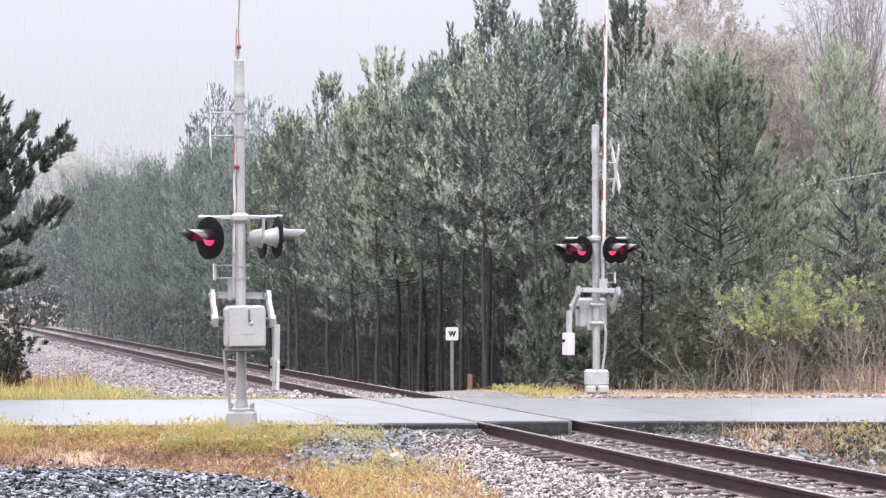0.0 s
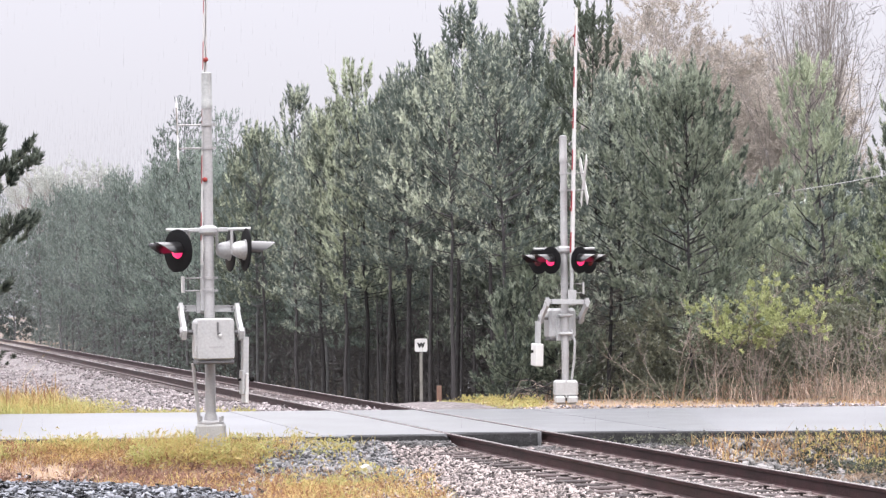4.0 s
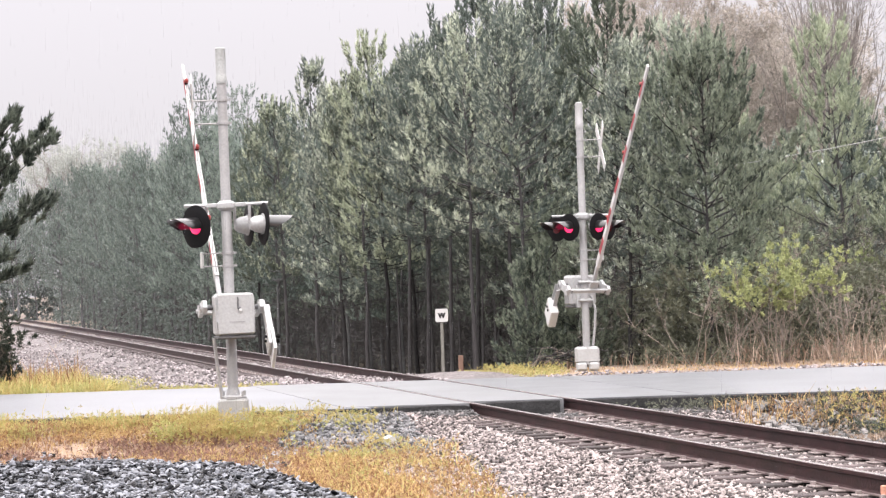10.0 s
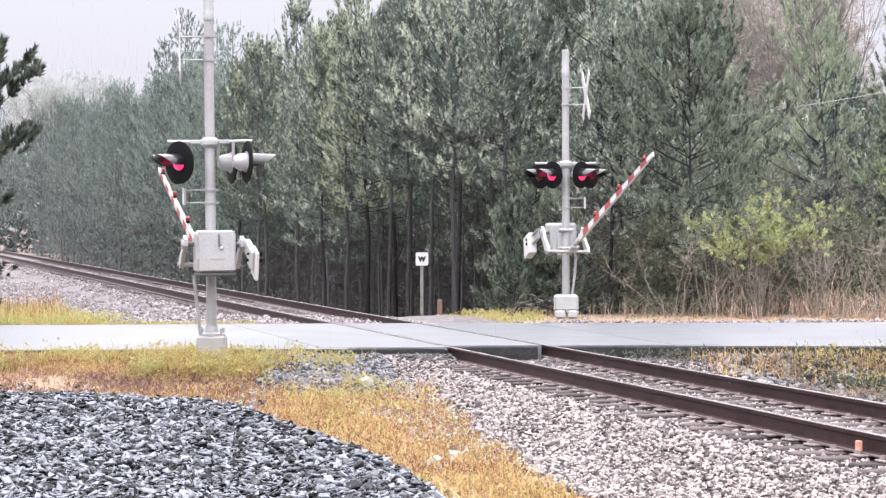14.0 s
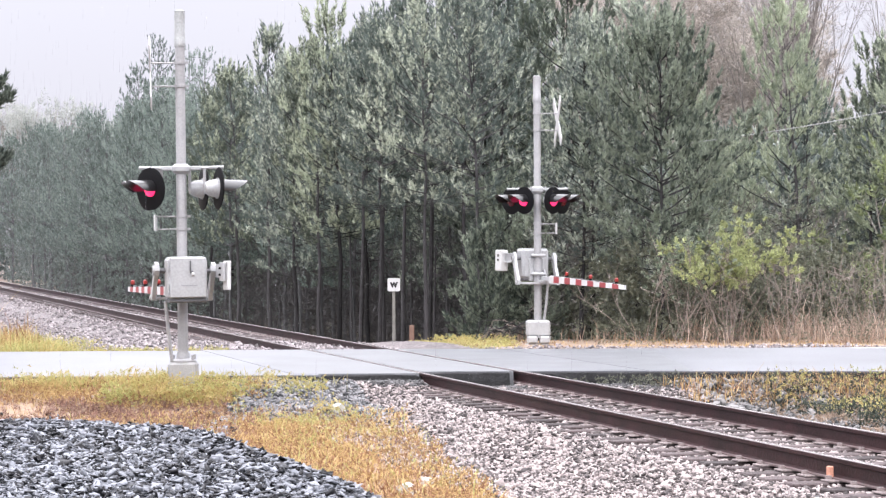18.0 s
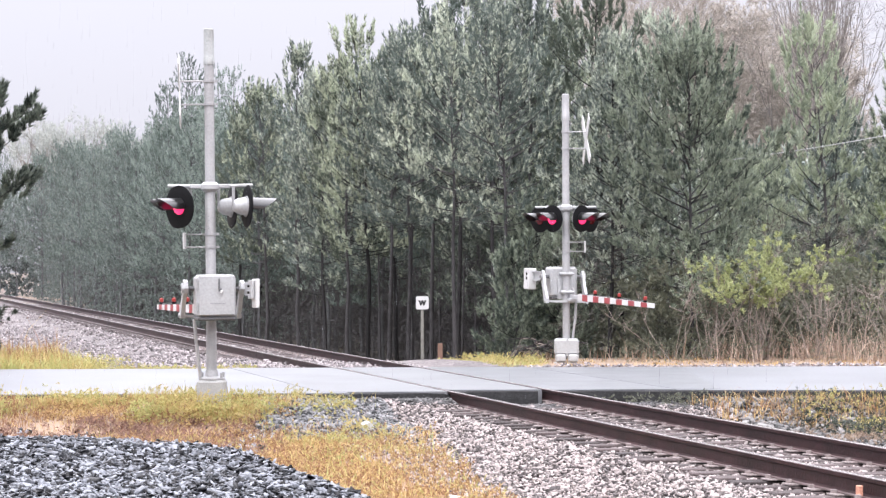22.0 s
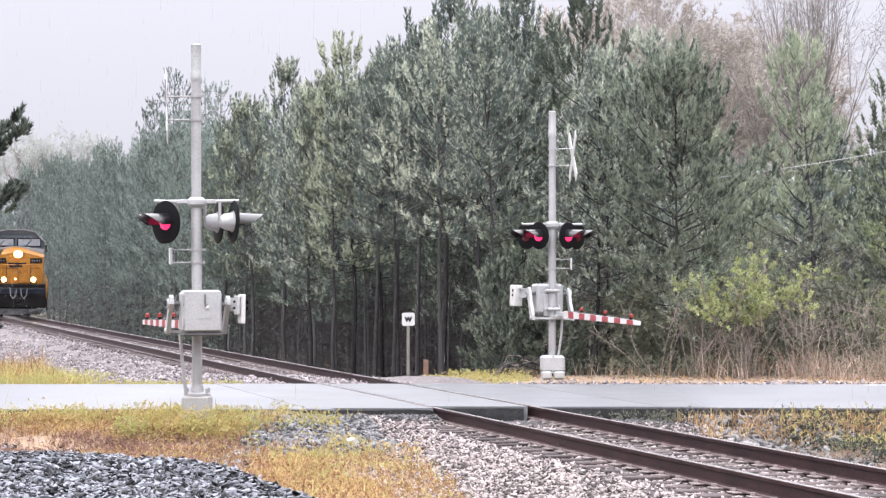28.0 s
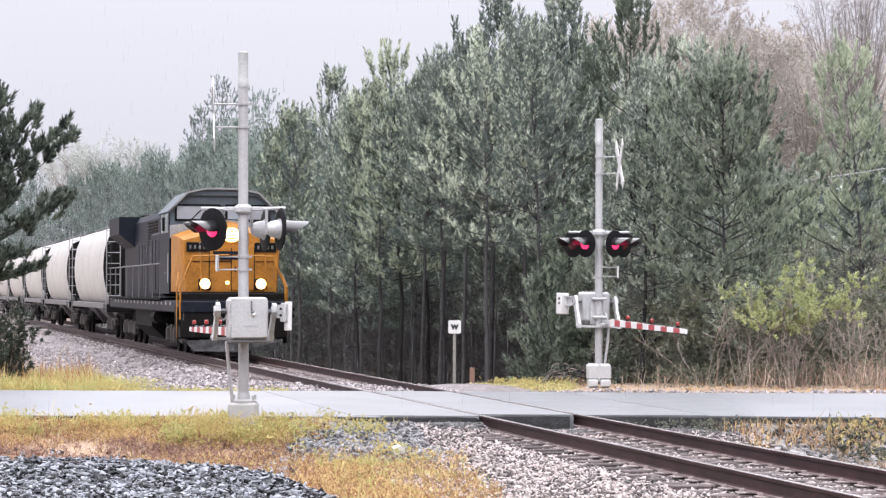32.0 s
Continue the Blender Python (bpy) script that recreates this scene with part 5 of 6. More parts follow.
weeds("dead_litter", 44000, -12, -2.0, 27.2, 32.4, lambda x, y: (x > heap_edge(y) - 0.3) & (y < 31.8 + 0.5 * waves(x, y)), 0.05, "matted red-brown dead leaves above the stone heap", 0.05, RUSSETLEAF)
weeds("verge_tufts", 3800, -12, -1.9, 31.0, 33.7, lambda x, y: waves(x * 0.9 + 2, y * 0.9) > 0.3, 0.27, "taller yellow-green weed tufts along the road edge", 0.1)
weeds("brush_weeds", 2600, 3.2, 12, 44.6, 46.4, lambda x, y: waves(x * 0.8, y) > -0.1, 0.45, "dull green weeds in front of the brush", -0.1, BROADLEAF)
weeds("roadside_weeds", 5200, -12, -3.4, 42.4, 47.0, lambda x, y: (su(x, y)[1] < -4.4 + 0.5 * waves(x, y)) & (y < 43.6 + 0.9 * np.clip(-4.5 - x, 0, 3)), 0.26, "leafy yellow-green weeds behind the road", 0.0)
weeds("crossing_weeds", 900, 2.3, 5.6, 33.2, 34.3, lambda x, y: (su(x, y)[1] > 1.3) & (waves(x * 1.1 + 1, y) > 0.0), 0.16, "green weeds at the foot of the road edge", 0.1, BROADLEAF)
weeds("gravel_weeds", 4200, -2.4, 0.4, 29.8, 33.4, lambda x, y: su(x, y)[1] < -2.3, 0.12, "sparse green weeds in the gravel", 0.3)
weeds("ditch_leaves", 8000, 3.8, 9, 25, 33.4, lambda x, y: su(x, y)[1] > 3.6 + 0.5 * waves(x, y), 0.26, "leafy yellow-green weeds beside the ditch", 0.15)
# The very dark leaf colour here also paints shade under the grass.
weeds("ditch_bramble", 15000, 3.9, 10, 26, 33.2, lambda x, y: su(x, y)[1] > 3.4 + 0.7 * waves(x * 1.5, y * 1.5), 0.22, "ditch-bank brambles darkened for the shade under the grass", -0.1, HOLLY)
weeds("ditch_litter", 9000, 3.6, 10, 26, 33.2, lambda x, y: su(x, y)[1] > 3.0 + 0.7 * waves(x, y * 1.5), 0.12, "matted brown dead stems on the ditch bank", -0.1, SEDGE)
weeds("edge_weeds", 3600, -14, -3.2, 42.32, 43.1, lambda x, y: su(x, y)[1] < -2.1, 0.13, "low yellow-green weeds along the far road edge", -0.3)
weeds("bank_weeds", 6000, -14, -3.4, 42.4, 46, lambda x, y: su(x, y)[1] < -4.7, 0.28, "leafy yellow-green weeds behind the road", 0.1)
weeds("sign_leaves", 1800, -0.4, 2.1, 43.4, 48.5, lambda x, y: su(x, y)[1] > 2.7, 0.11, "leafy yellow-green weeds by the whistle sign", 0.1)
weeds("mast_weeds", 1500, -4.3, -2.3, 31.7, 32.45, lambda x, y: y > 0, 0.26, "leafy yellow-green weeds hiding the foot of the signal", -0.2)


def shrub(x, y, height, width, seed, leaves, label, stems=16, leafing=(14, 0.055, 0.018), low=0.6):
    """A many-stemmed shrub with leaves on its upper twigs."""
    rng = np.random.default_rng(seed)
    ob = thing("shrub", label, "shrub", pose(x, y, float(ground_z(x, y))), "shrubs")
    P, D = [], []
    for k in range(stems):
        g = Geo()
        a, o = rng.uniform(0, 6.28), rng.uniform(0.05, 0.25)
        d = Vector((math.cos(a) * rng.uniform(0.05, 0.55) * width, math.sin(a) * 0.35, 1)).normalized()
        pts = bent(Vector((math.cos(a) * o * width, math.sin(a) * o, -0.05)), d, height * rng.uniform(0.6, 1.1), 0.1, 4, rng, 0.22)
        r = rng.uniform(0.006, 0.016)
        for q in range(4):
            g.tube(pts[q], pts[q + 1], r * (1 - q / 5), r * (1 - (q + 1) / 5), 3, False)
        for q in range(9):
            w = rng.uniform(low, 1) * 4
            i0 = min(3, int(w))
            b = pts[i0].lerp(pts[i0 + 1], w - i0)
            dd = Vector(rng.normal(0, 0.6, 3)) + Vector((0, 0, 0.6))
            tw = bent(b, dd.normalized(), rng.uniform(0.2, 0.5), 0.3, 2, rng)
            for qq in range(2):
                g.tube(tw[qq], tw[qq + 1], 0.006, 0.004, 3, False)
                P.append(tw[qq + 1]), D.append((tw[qq + 1] - tw[qq]).normalized())
        part("woody_stem", g, BRUSH, ob)
    if leaves:
        v = needles(np.array(P), np.array(D), rng, leafing[0], leafing[1], 1.2, leafing[2])
        part_ob = bulk("leaves", v, np.arange(len(v)).reshape(-1, 3), leaves)
        part_ob.parent = ob
    return ob


shrub(5.45, 46.4, 2.15, 0.7, 71, GREYLEAF, "grey-green shrub with small pale leaves", 14, (18, 0.055, 0.017), 0.72)
shrub(6.55, 46.6, 2.3, 0.58, 72, SPRING, "wide spring shrub with fresh yellow-green leaves", 18, (24, 0.06, 0.02), 0.91)
shrub(6.25, 46.2, 2.1, 0.5, 73, SPRING, "spring shrub with fresh yellow-green leaves", 12, (20, 0.06, 0.019), 0.88)
shrub(9.2, 47.4, 1.8, 0.6, 74, YOUNGLEAF, "small yellow-green shrub among dry stems", 6, (12, 0.05, 0.015))
for k, (x, y, h) in enumerate(((7.4, 46.2, 1.7), (8.2, 46.0, 1.6), (9.2, 46.3, 1.8), (10.0, 45.9, 1.5), (4.7, 46.6, 1.6), (10.8, 46.4, 1.7), (6.2, 46.0, 1.4), (7.9, 46.9, 1.9), (9.6, 46.9, 1.9))):
    shrub(x, y, h, 1.1, 80 + k, None, "leafless brown brush behind the road", 7)
shrub(-9.2, 45.4, 1.45, 0.32, 90, HOLLY, "dense dark evergreen bush by the road", 30, (26, 0.07, 0.016), 0.08)
gx, gy = patch(5600, 5.4, 14, 44.9, 47.5, lambda x, y: r2.random(len(x)) < np.clip((x - 5.0) / 2.0, 0.12, 1), 0.15)
blades("dry_brush", gx, gy, 0.48, TAN, "tall dry tan stems and grasses behind the road", r2, 1.1, 0.005)
gx, gy = patch(600, 2.0, 8, 46.2, 48.5, lambda x, y: x > 0, 0.2)
blades("dry_brush", gx, gy, 0.28, SEDGE, "dry stems and dead branches under the pines", r2, 0.6, 0.012)

# fallen branches beside the far signal
pile = thing("brush_pile", "tangle of dead dark branches beside the signal", "brush", pose(1.75, 46.6, float(ground_z(1.75, 46.6))))
for k in range(16):
    a = rt.uniform(-0.5, 0.35)
    p = Vector((a, rt.uniform(-0.3, 0.3), rt.uniform(-0.05, 0.1)))
    g = Geo()
    pts = [p, p + Vector((rt.uniform(0.1, 0.3), 0, rt.uniform(0.15, 0.38))), p + Vector((rt.uniform(0.35, 0.6), 0, rt.uniform(0.2, 0.45))), p + Vector((rt.uniform(0.65, 0.95), 0, rt.uniform(0.0, 0.3)))]
    part("branch", g.pipe(pts, rt.uniform(0.006, 0.014), 5), BARK if k % 3 else BRUSH, pile)

# thin dark stems under the canopy
g = Geo()
for k in range(70):
    s, u = rt.uniform(14, 70), rt.uniform(6.6, 16)
    x, y = rail_xy(s, u)
    z = float(ground_z(x, y))
    h = rt.uniform(3, 5.5)
    g.tube((x, y, z - 0.1), (x + rt.gauss(0, 0.15), y, z + h), rt.uniform(0.03, 0.075), 0.02, 5, False)
stems = new("sapling_stems", mesh_of(g, "sapling_stems", BARK))
tagged(stems, "thin dark sapling stems under the pine canopy", "undergrowth", kind="stuff")

# a cable from the wood to a pole beyond the right edge
pole = thing("utility_pole", "weathered wooden utility pole beside the road", "utility pole", pose(16.5, 50.5, float(ground_z(16.5, 50.5))))
part("pole_shaft", Geo().tube((0, 0, -0.3), (0, 0, 6.6), 0.13, 0.10, 10), POSTWOOD, pole)
pts = [Vector((5.9 + 10.6 * f, 49.6 + 0.9 * f, 4.05 + 2.2 * f - 0.9 * f * (1 - f))) for f in [i / 14 for i in range(15)]]
tagged(new("cable", mesh_of(Geo().pipe(pts, 0.009, 5), "cable", ALU)), "thin pale overhead cable running into the pines", "cable")


# ---- the train ----
def axle(parent, y, r=0.50):
    at = pose(0, y, r)
    g = Geo()
    for u in (-0.7525, 0.7525):
        m = Matrix.Translation((u, 0, 0)) @ Matrix.Rotation(radians(90), 4, "Y")
        g.lathe([(r * 0.85, -0.06), (r, -0.055), (r, 0.05), (r * 0.88, 0.06), (r * 0.3, 0.03)], m, 18)
    g.tube((-0.75, 0, 0), (0.75, 0, 0), 0.09, n=8)
    return part("wheelset", g, SOOT, parent, "dark steel wheelset", at)


def bogie(parent, y, axles, r=0.50):
    sets = [axle(parent, y + a, r) for a in axles]
    lo, hi = axles[0] - 0.6, axles[-1] + 0.6
    for sgn in (-1, 1):
        g = Geo().box((sgn * 1.02, y + (lo + hi) / 2, 0.62), (0.16, hi - lo, 0.26), None, 0.03)
        for a in axles:
            g.box((sgn * 1.06, y + a, 0.50), (0.22, 0.42, 0.42), None, 0.05)
        for a, b in zip(axles, axles[1:]):
            g.tube((sgn * 1.08, y + (a + b) / 2 - 0.12, 0.35), (sgn * 1.08, y + (a + b) / 2 - 0.12, 0.8), 0.08).tube((sgn * 1.08, y + (a + b) / 2 + 0.12, 0.35), (sgn * 1.08, y + (a + b) / 2 + 0.12, 0.8), 0.08)
        part("truck_frame", g, GRIME, parent, "grimy brown-grey truck side frame")
    return sets


def rail_line(parent, pts, label, material=YELLOW, r=0.022):
    return part("handrail", Geo().pipe([Vector(p) for p in pts], r, 6), material, parent, label)


def build_locomotive():
    lo = thing("locomotive", "dark blue diesel locomotive with a yellow nose", "locomotive")
    # frame, pilot and plough
    part("underframe", Geo().box((0, 11.1, 1.36), (2.9, 21.2, 0.34), None, 0.04), NAVY, lo)
    part("pilot", Geo().box((0, 0.62, 1.05), (2.9, 0.16, 1.1), None, 0.03).box((0, 0.75, 1.66), (2.9, 0.4, 0.20), None, 0.04), SOOT, lo, "black front pilot plate")
    part("snow_plough", Geo().prism([(-1.1, 0.14), (1.1, 0.14), (1.35, 0.44), (-1.35, 0.44)], 0.44, 0.54).add([(-1.1, 0.44, 0.14), (0, 0.20, 0.14), (1.1, 0.44, 0.14), (1.35, 0.44, 0.42), (0, 0.26, 0.42), (-1.35, 0.44, 0.42)], [(0, 1, 4, 5), (1, 2, 3, 4)]), mat("scuffed_plough", (0.05, 0.05, 0.052), 0.6, 0, 0.6, 3, 12, 0.1, spec=0.2), lo, "scuffed dark grey snow plough")
    part("coupler", Geo().box((0, 0.05, 0.88), (0.30, 0.9, 0.28), None, 0.05), SOOT, lo)
    g = Geo()
    for sgn in (-1, 1):
        for z in (0.5, 0.85, 1.2):
            g.box((sgn * 1.35, 0.95, z), (0.3, 0.55, 0.04))
        g.box((sgn * 1.52, 0.95, 0.85), (0.03, 0.6, 1.0))
    part("front_steps", g, SOOT, lo)
    # nose: yellow, gabled, its top rising to the windscreen
    def ring(y, w0, w1, z1, z2, c):
        return [(-w0, y, 1.78), (w0, y, 1.78), (w1, y, z1), (c, y, z2), (-c, y, z2), (-w1, y, z1)]

    vs = ring(0.95, 1.26, 1.34, 3.20, 3.44, 0.40) + ring(1.12, 1.32, 1.40, 3.28, 3.54, 0.38) + ring(2.44, 1.50, 1.50, 3.38, 3.78, 0.22)
    part("nose", Geo().add(vs, [(5, 4, 3, 2, 1, 0), tuple(range(12, 18))] + [(6 * r + k, 6 * r + (k + 1) % 6, 6 * r + 6 + (k + 1) % 6, 6 * r + 6 + k) for r in (0, 1) for k in range(6)]), YELLOW, lo, "yellow gabled nose")
    door = part("nose_door", Geo().box((0.32, 0.93, 2.45), (0.62, 0.03, 1.25), None, 0.01), YELLOW, lo)
    part("door_handle", Geo().box((0.10, 0.905, 2.4), (0.03, 0.03, 0.16)), SOOT, door)
    part("panel_joint", Geo().box((-0.62, 0.945, 2.4), (0.022, 0.02, 1.2)).box((-0.0, 0.945, 2.4), (0.022, 0.02, 1.2)).box((0.64, 0.945, 2.4), (0.022, 0.02, 1.2)).box((0, 0.945, 2.62), (2.4, 0.02, 0.02)), SOOT, lo)
    for x0 in (-0.95, 0.95):
        board = part("number_board", Geo().box((x0, 0.93, 3.02), (0.62, 0.05, 0.26), None, 0.01), SOOT, lo, "dark number board")
        for i in range(4):
            part("number_bar", Geo().box((x0 - 0.2 + 0.13 * i, 0.902, 3.02), (0.055, 0.01, 0.10)), STEELGREY, board)
    part("brow_panel", Geo().prism([(-1.51, 3.30), (1.51, 3.30), (1.51, 3.66), (0.24, 3.82), (-0.24, 3.82), (-1.51, 3.66)], 2.46, 2.74), PALEPAINT, lo, "pale grey panel below the windscreen")
    for x in (-0.46, 0.10):
        part("air_hose", Geo().pipe([Vector((x, 0.5, 1.55)), Vector((x + 0.03, 0.40, 1.15)), Vector((x + 0.16, 0.38, 0.98)), Vector((x + 0.30, 0.42, 1.15)), Vector((x + 0.34, 0.45, 1.50))], 0.03, 6), STEELGREY, lo, "looped grey air hose")
    part("emblem_bar", Geo().box((-0.05, 0.91, 2.86), (0.95, 0.012, 0.09)).box((-0.12, 0.91, 2.72), (0.7, 0.012, 0.09)), NAVY, lo, "plain dark blue emblem shape")
    part("nose_shelf", Geo().box((0, 0.9, 1.71), (2.9, 0.5, 0.05), None, 0.01), STEELGREY, lo)
    # cab
    cab = [(-1.52, 1.72), (1.52, 1.72), (1.52, 4.1), (1.02, 4.58), (0.5, 4.68), (-0.5, 4.68), (-1.02, 4.58), (-1.52, 4.1)]
    part("cab", Geo().prism(cab, 2.75, 5.1), NAVY, lo, "dark blue cab")
    part("cab_front", Geo().prism([(-1.5, 3.6), (1.5, 3.6), (1.5, 4.12), (1.0, 4.54), (-1.0, 4.54), (-1.5, 4.12)], 2.70, 2.76), CABGREY, lo, "blue-grey cab front")
    part("cab_roof", Geo().prism([(-1.58, 4.05), (-1.05, 4.6), (-0.52, 4.72), (0.52, 4.72), (1.05, 4.6), (1.58, 4.05), (1.50, 4.03), (1.0, 4.52), (-1.0, 4.52), (-1.50, 4.03)], 2.62, 5.2), CABGREY, lo, "blue-grey cab roof")
    part("roof_edge", Geo().prism([(-1.58, 4.07), (-1.05, 4.62), (-0.52, 4.74), (0.52, 4.74), (1.05, 4.62), (1.58, 4.07), (1.54, 4.05), (1.02, 4.575), (0.5, 4.69), (-0.5, 4.69), (-1.02, 4.575), (-1.54, 4.05)], 2.55, 2.615), PALEPAINT, lo, "pale strip along the front roof edge")
    for x in (-0.72, 0.72):
        win = part("windscreen", Geo().box((x, 2.69, 4.03), (1.20, 0.03, 0.38), None, 0.02), GLASS, lo, "pale reflecting windscreen")
        part("window_frame", Geo().box((x, 2.685, 4.245), (1.30, 0.05, 0.05)).box((x, 2.685, 3.815), (1.30, 0.05, 0.05)).box((x - 0.625, 2.685, 4.03), (0.05, 0.05, 0.48)).box((x + 0.625, 2.685, 4.03), (0.05, 0.05, 0.48)), SOOT, win)
        part("wiper", Geo().tube((x - 0.2, 2.66, 3.82), (x + 0.12, 2.66, 4.14), 0.012, n=4), SOOT, win)
    for sgn in (-1, 1):
        for y in (3.35, 4.3):
            part("side_window", Geo().box((sgn * 1.525, y, 3.75), (0.02, 0.75, 0.55), None, 0.01), GLASS, lo)
        part("mirror", Geo().box((sgn * 1.66, 3.0, 3.7), (0.06, 0.2, 0.4), None, 0.02), SOOT, lo)
    # lamps
    for x in (-0.085, 0.085):
        part("headlight", Geo().lathe([(0.02, -0.04), (0.06, -0.03), (0.085, 0.0), (0.085, 0.08)], Matrix.Translation((x, 0.86, 3.36)) @ Matrix.Rotation(radians(-90), 4, "X"), 18), LAMPGLOW, lo, "bright warm headlight")
    # Glowing ring added to imitate the halo round both headlights.
    part("lamp_halo", Geo().lathe([(0.05, 0.03), (0.17, -0.012), (0.20, 0.0), (0.20, 0.05)], Matrix.Translation((0, 0.90, 3.36)) @ Matrix.Rotation(radians(-90), 4, "X") @ Matrix.Diagonal((1.25, 1, 1, 1)), 24), WARM, lo, "warm glowing ring imitating the headlight's halo")
    part("marker_lamp", Geo().tube((-0.16, 0.55, 2.03), (-0.16, 0.66, 2.03), 0.05, n=14), WARM, lo, "small amber marker lamp")
    part("headlight_box", Geo().box((0, 1.02, 3.36), (0.60, 0.24, 0.34), None, 0.05), YELLOW, lo)
    for x in (-0.78, 0.78):
        part("ditch_light", Geo().tube((x, 0.54, 2.0), (x, 0.66, 2.0), 0.062, n=16), LAMPGLOW, lo, "bright ditch light")
        # Ring added as the ditch light's halo.
        part("lamp_halo", Geo().lathe([(0.07, 0.015), (0.125, -0.01), (0.145, 0.0), (0.145, 0.05)], Matrix.Translation((x, 0.585, 2.0)) @ Matrix.Rotation(radians(-90), 4, "X"), 20), WARM, lo, "warm glowing ring imitating the ditch light's halo")
        part("ditch_light_case", Geo().box((x, 0.68, 1.98), (0.34, 0.18, 0.32), None, 0.03), SOOT, lo)
    # hoods behind the cab, radiator wings at the rear
    part("long_hood", Geo().prism([(-0.95, 1.55), (0.95, 1.55), (0.95, 4.1), (0.80, 4.32), (-0.80, 4.32), (-0.95, 4.1)], 5.1, 17.6), NAVY, lo, "dark blue engine hood")
    part("radiator_wing", Geo().prism([(-0.95, 1.55), (0.95, 1.55), (0.95, 3.3), (1.52, 3.75), (1.52, 4.35), (-1.52, 4.35), (-1.52, 3.75), (-0.95, 3.3)], 17.6, 21.2), NAVY, lo, "wide radiator section")
    part("blower_duct", Geo().box((-1.15, 7.0, 2.6), (0.5, 3.4, 1.9), None, 0.06), NAVY, lo)
    for k in range(13):
        y = 5.7 + 0.9 * k
        for sgn in (-1, 1):
            part("hood_door", Geo().box((sgn * (0.96 if not (sgn < 0 and y < 8.7) else 1.41), y, 2.55), (0.03, 0.74, 1.6), None, 0.01), NAVY, lo)
    for k in range(8):
        part("louvre", Geo().box((-0.97, 12.0, 3.3 + 0.1 * k), (0.04, 2.6, 0.05)), SOOT, lo)
    part("exhaust_stack", Geo().box((0, 10.5, 4.42), (0.5, 1.2, 0.25), None, 0.03), SOOT, lo)
    part("roof_fan", Geo().lathe([(0.6, 4.34), (0.6, 4.45), (0.5, 4.47)], Matrix.Translation((0, 19.3, 0)), 18), SOOT, lo)
    for sgn in (-1, 1):
        part("walkway", Geo().box((sgn * 1.25, 13, 1.56), (0.55, 16, 0.05)), SOOT, lo)
        rail_line(lo, [(sgn * 1.5, 5.2, 2.6), (sgn * 1.5, 21.0, 2.6)], "dark walkway rail", STEELGREY)
        for k in range(9):
            rail_line(lo, [(sgn * 1.5, 5.2 + 1.97 * k, 1.55), (sgn * 1.5, 5.2 + 1.97 * k, 2.6)], "dark walkway stanchion", STEELGREY, 0.018)
        # yellow front rails
        rail_line(lo, [(sgn * 1.46, 0.60, 1.0), (sgn * 1.46, 0.58, 1.9), (sgn * 1.12, 0.62, 2.76), (sgn * 0.12, 0.62, 2.80)], "yellow front handrail", YELLOW, 0.028)
        rail_line(lo, [(sgn * 1.52, 0.75, 0.5), (sgn * 1.54, 0.75, 1.9), (sgn * 1.44, 1.2, 2.3)], "yellow step handrail", YELLOW, 0.026)
        for k in range(6):
            rail_line(lo, [(sgn * 1.55, 20.6, 1.7 + 0.45 * k), (sgn * 1.55, 21.1, 1.7 + 0.45 * k)], "end ladder rung", STEELGREY, 0.018)
    rail_line(lo, [(-0.9, 0.60, 1.82), (-0.9, 0.60, 2.78)], "yellow safety chain rail", YELLOW, 0.022)
    rail_line(lo, [(0.9, 0.60, 1.82), (0.9, 0.60, 2.78)], "yellow front stanchion", YELLOW, 0.022)
    for k in range(16):
        for sgn in (-1, 1):
            part("sill_mark", Geo().box((sgn * 1.455, 3.0 + 1.1 * k, 1.44), (0.006, 0.30, 0.09)), PALEPAINT, lo, "small pale reflective sill mark")
    for sgn in (-1, 1):
        part("cab_stripe", Geo().box((sgn * 1.523, 3.05, 2.45), (0.006, 0.16, 0.85)), PALEPAINT, lo, "pale vertical mark on the cab side")
    part("fuel_tank", Geo().prism([(-1.35, 1.2), (1.35, 1.2), (1.35, 0.7), (0.95, 0.32), (-0.95, 0.32), (-1.35, 0.7)], 8.6, 13.6), SOOT, lo, "grimy fuel tank")
    part("air_reservoir", Geo().tube((-1.25, 7.4, 1.0), (-1.25, 8.5, 1.0), 0.2, n=10), SOOT, lo)
    wheels = bogie(lo, 4.6, (-1.75, 0, 1.75)) + bogie(lo, 17.6, (-1.75, 0, 1.75))
    return lo, wheels


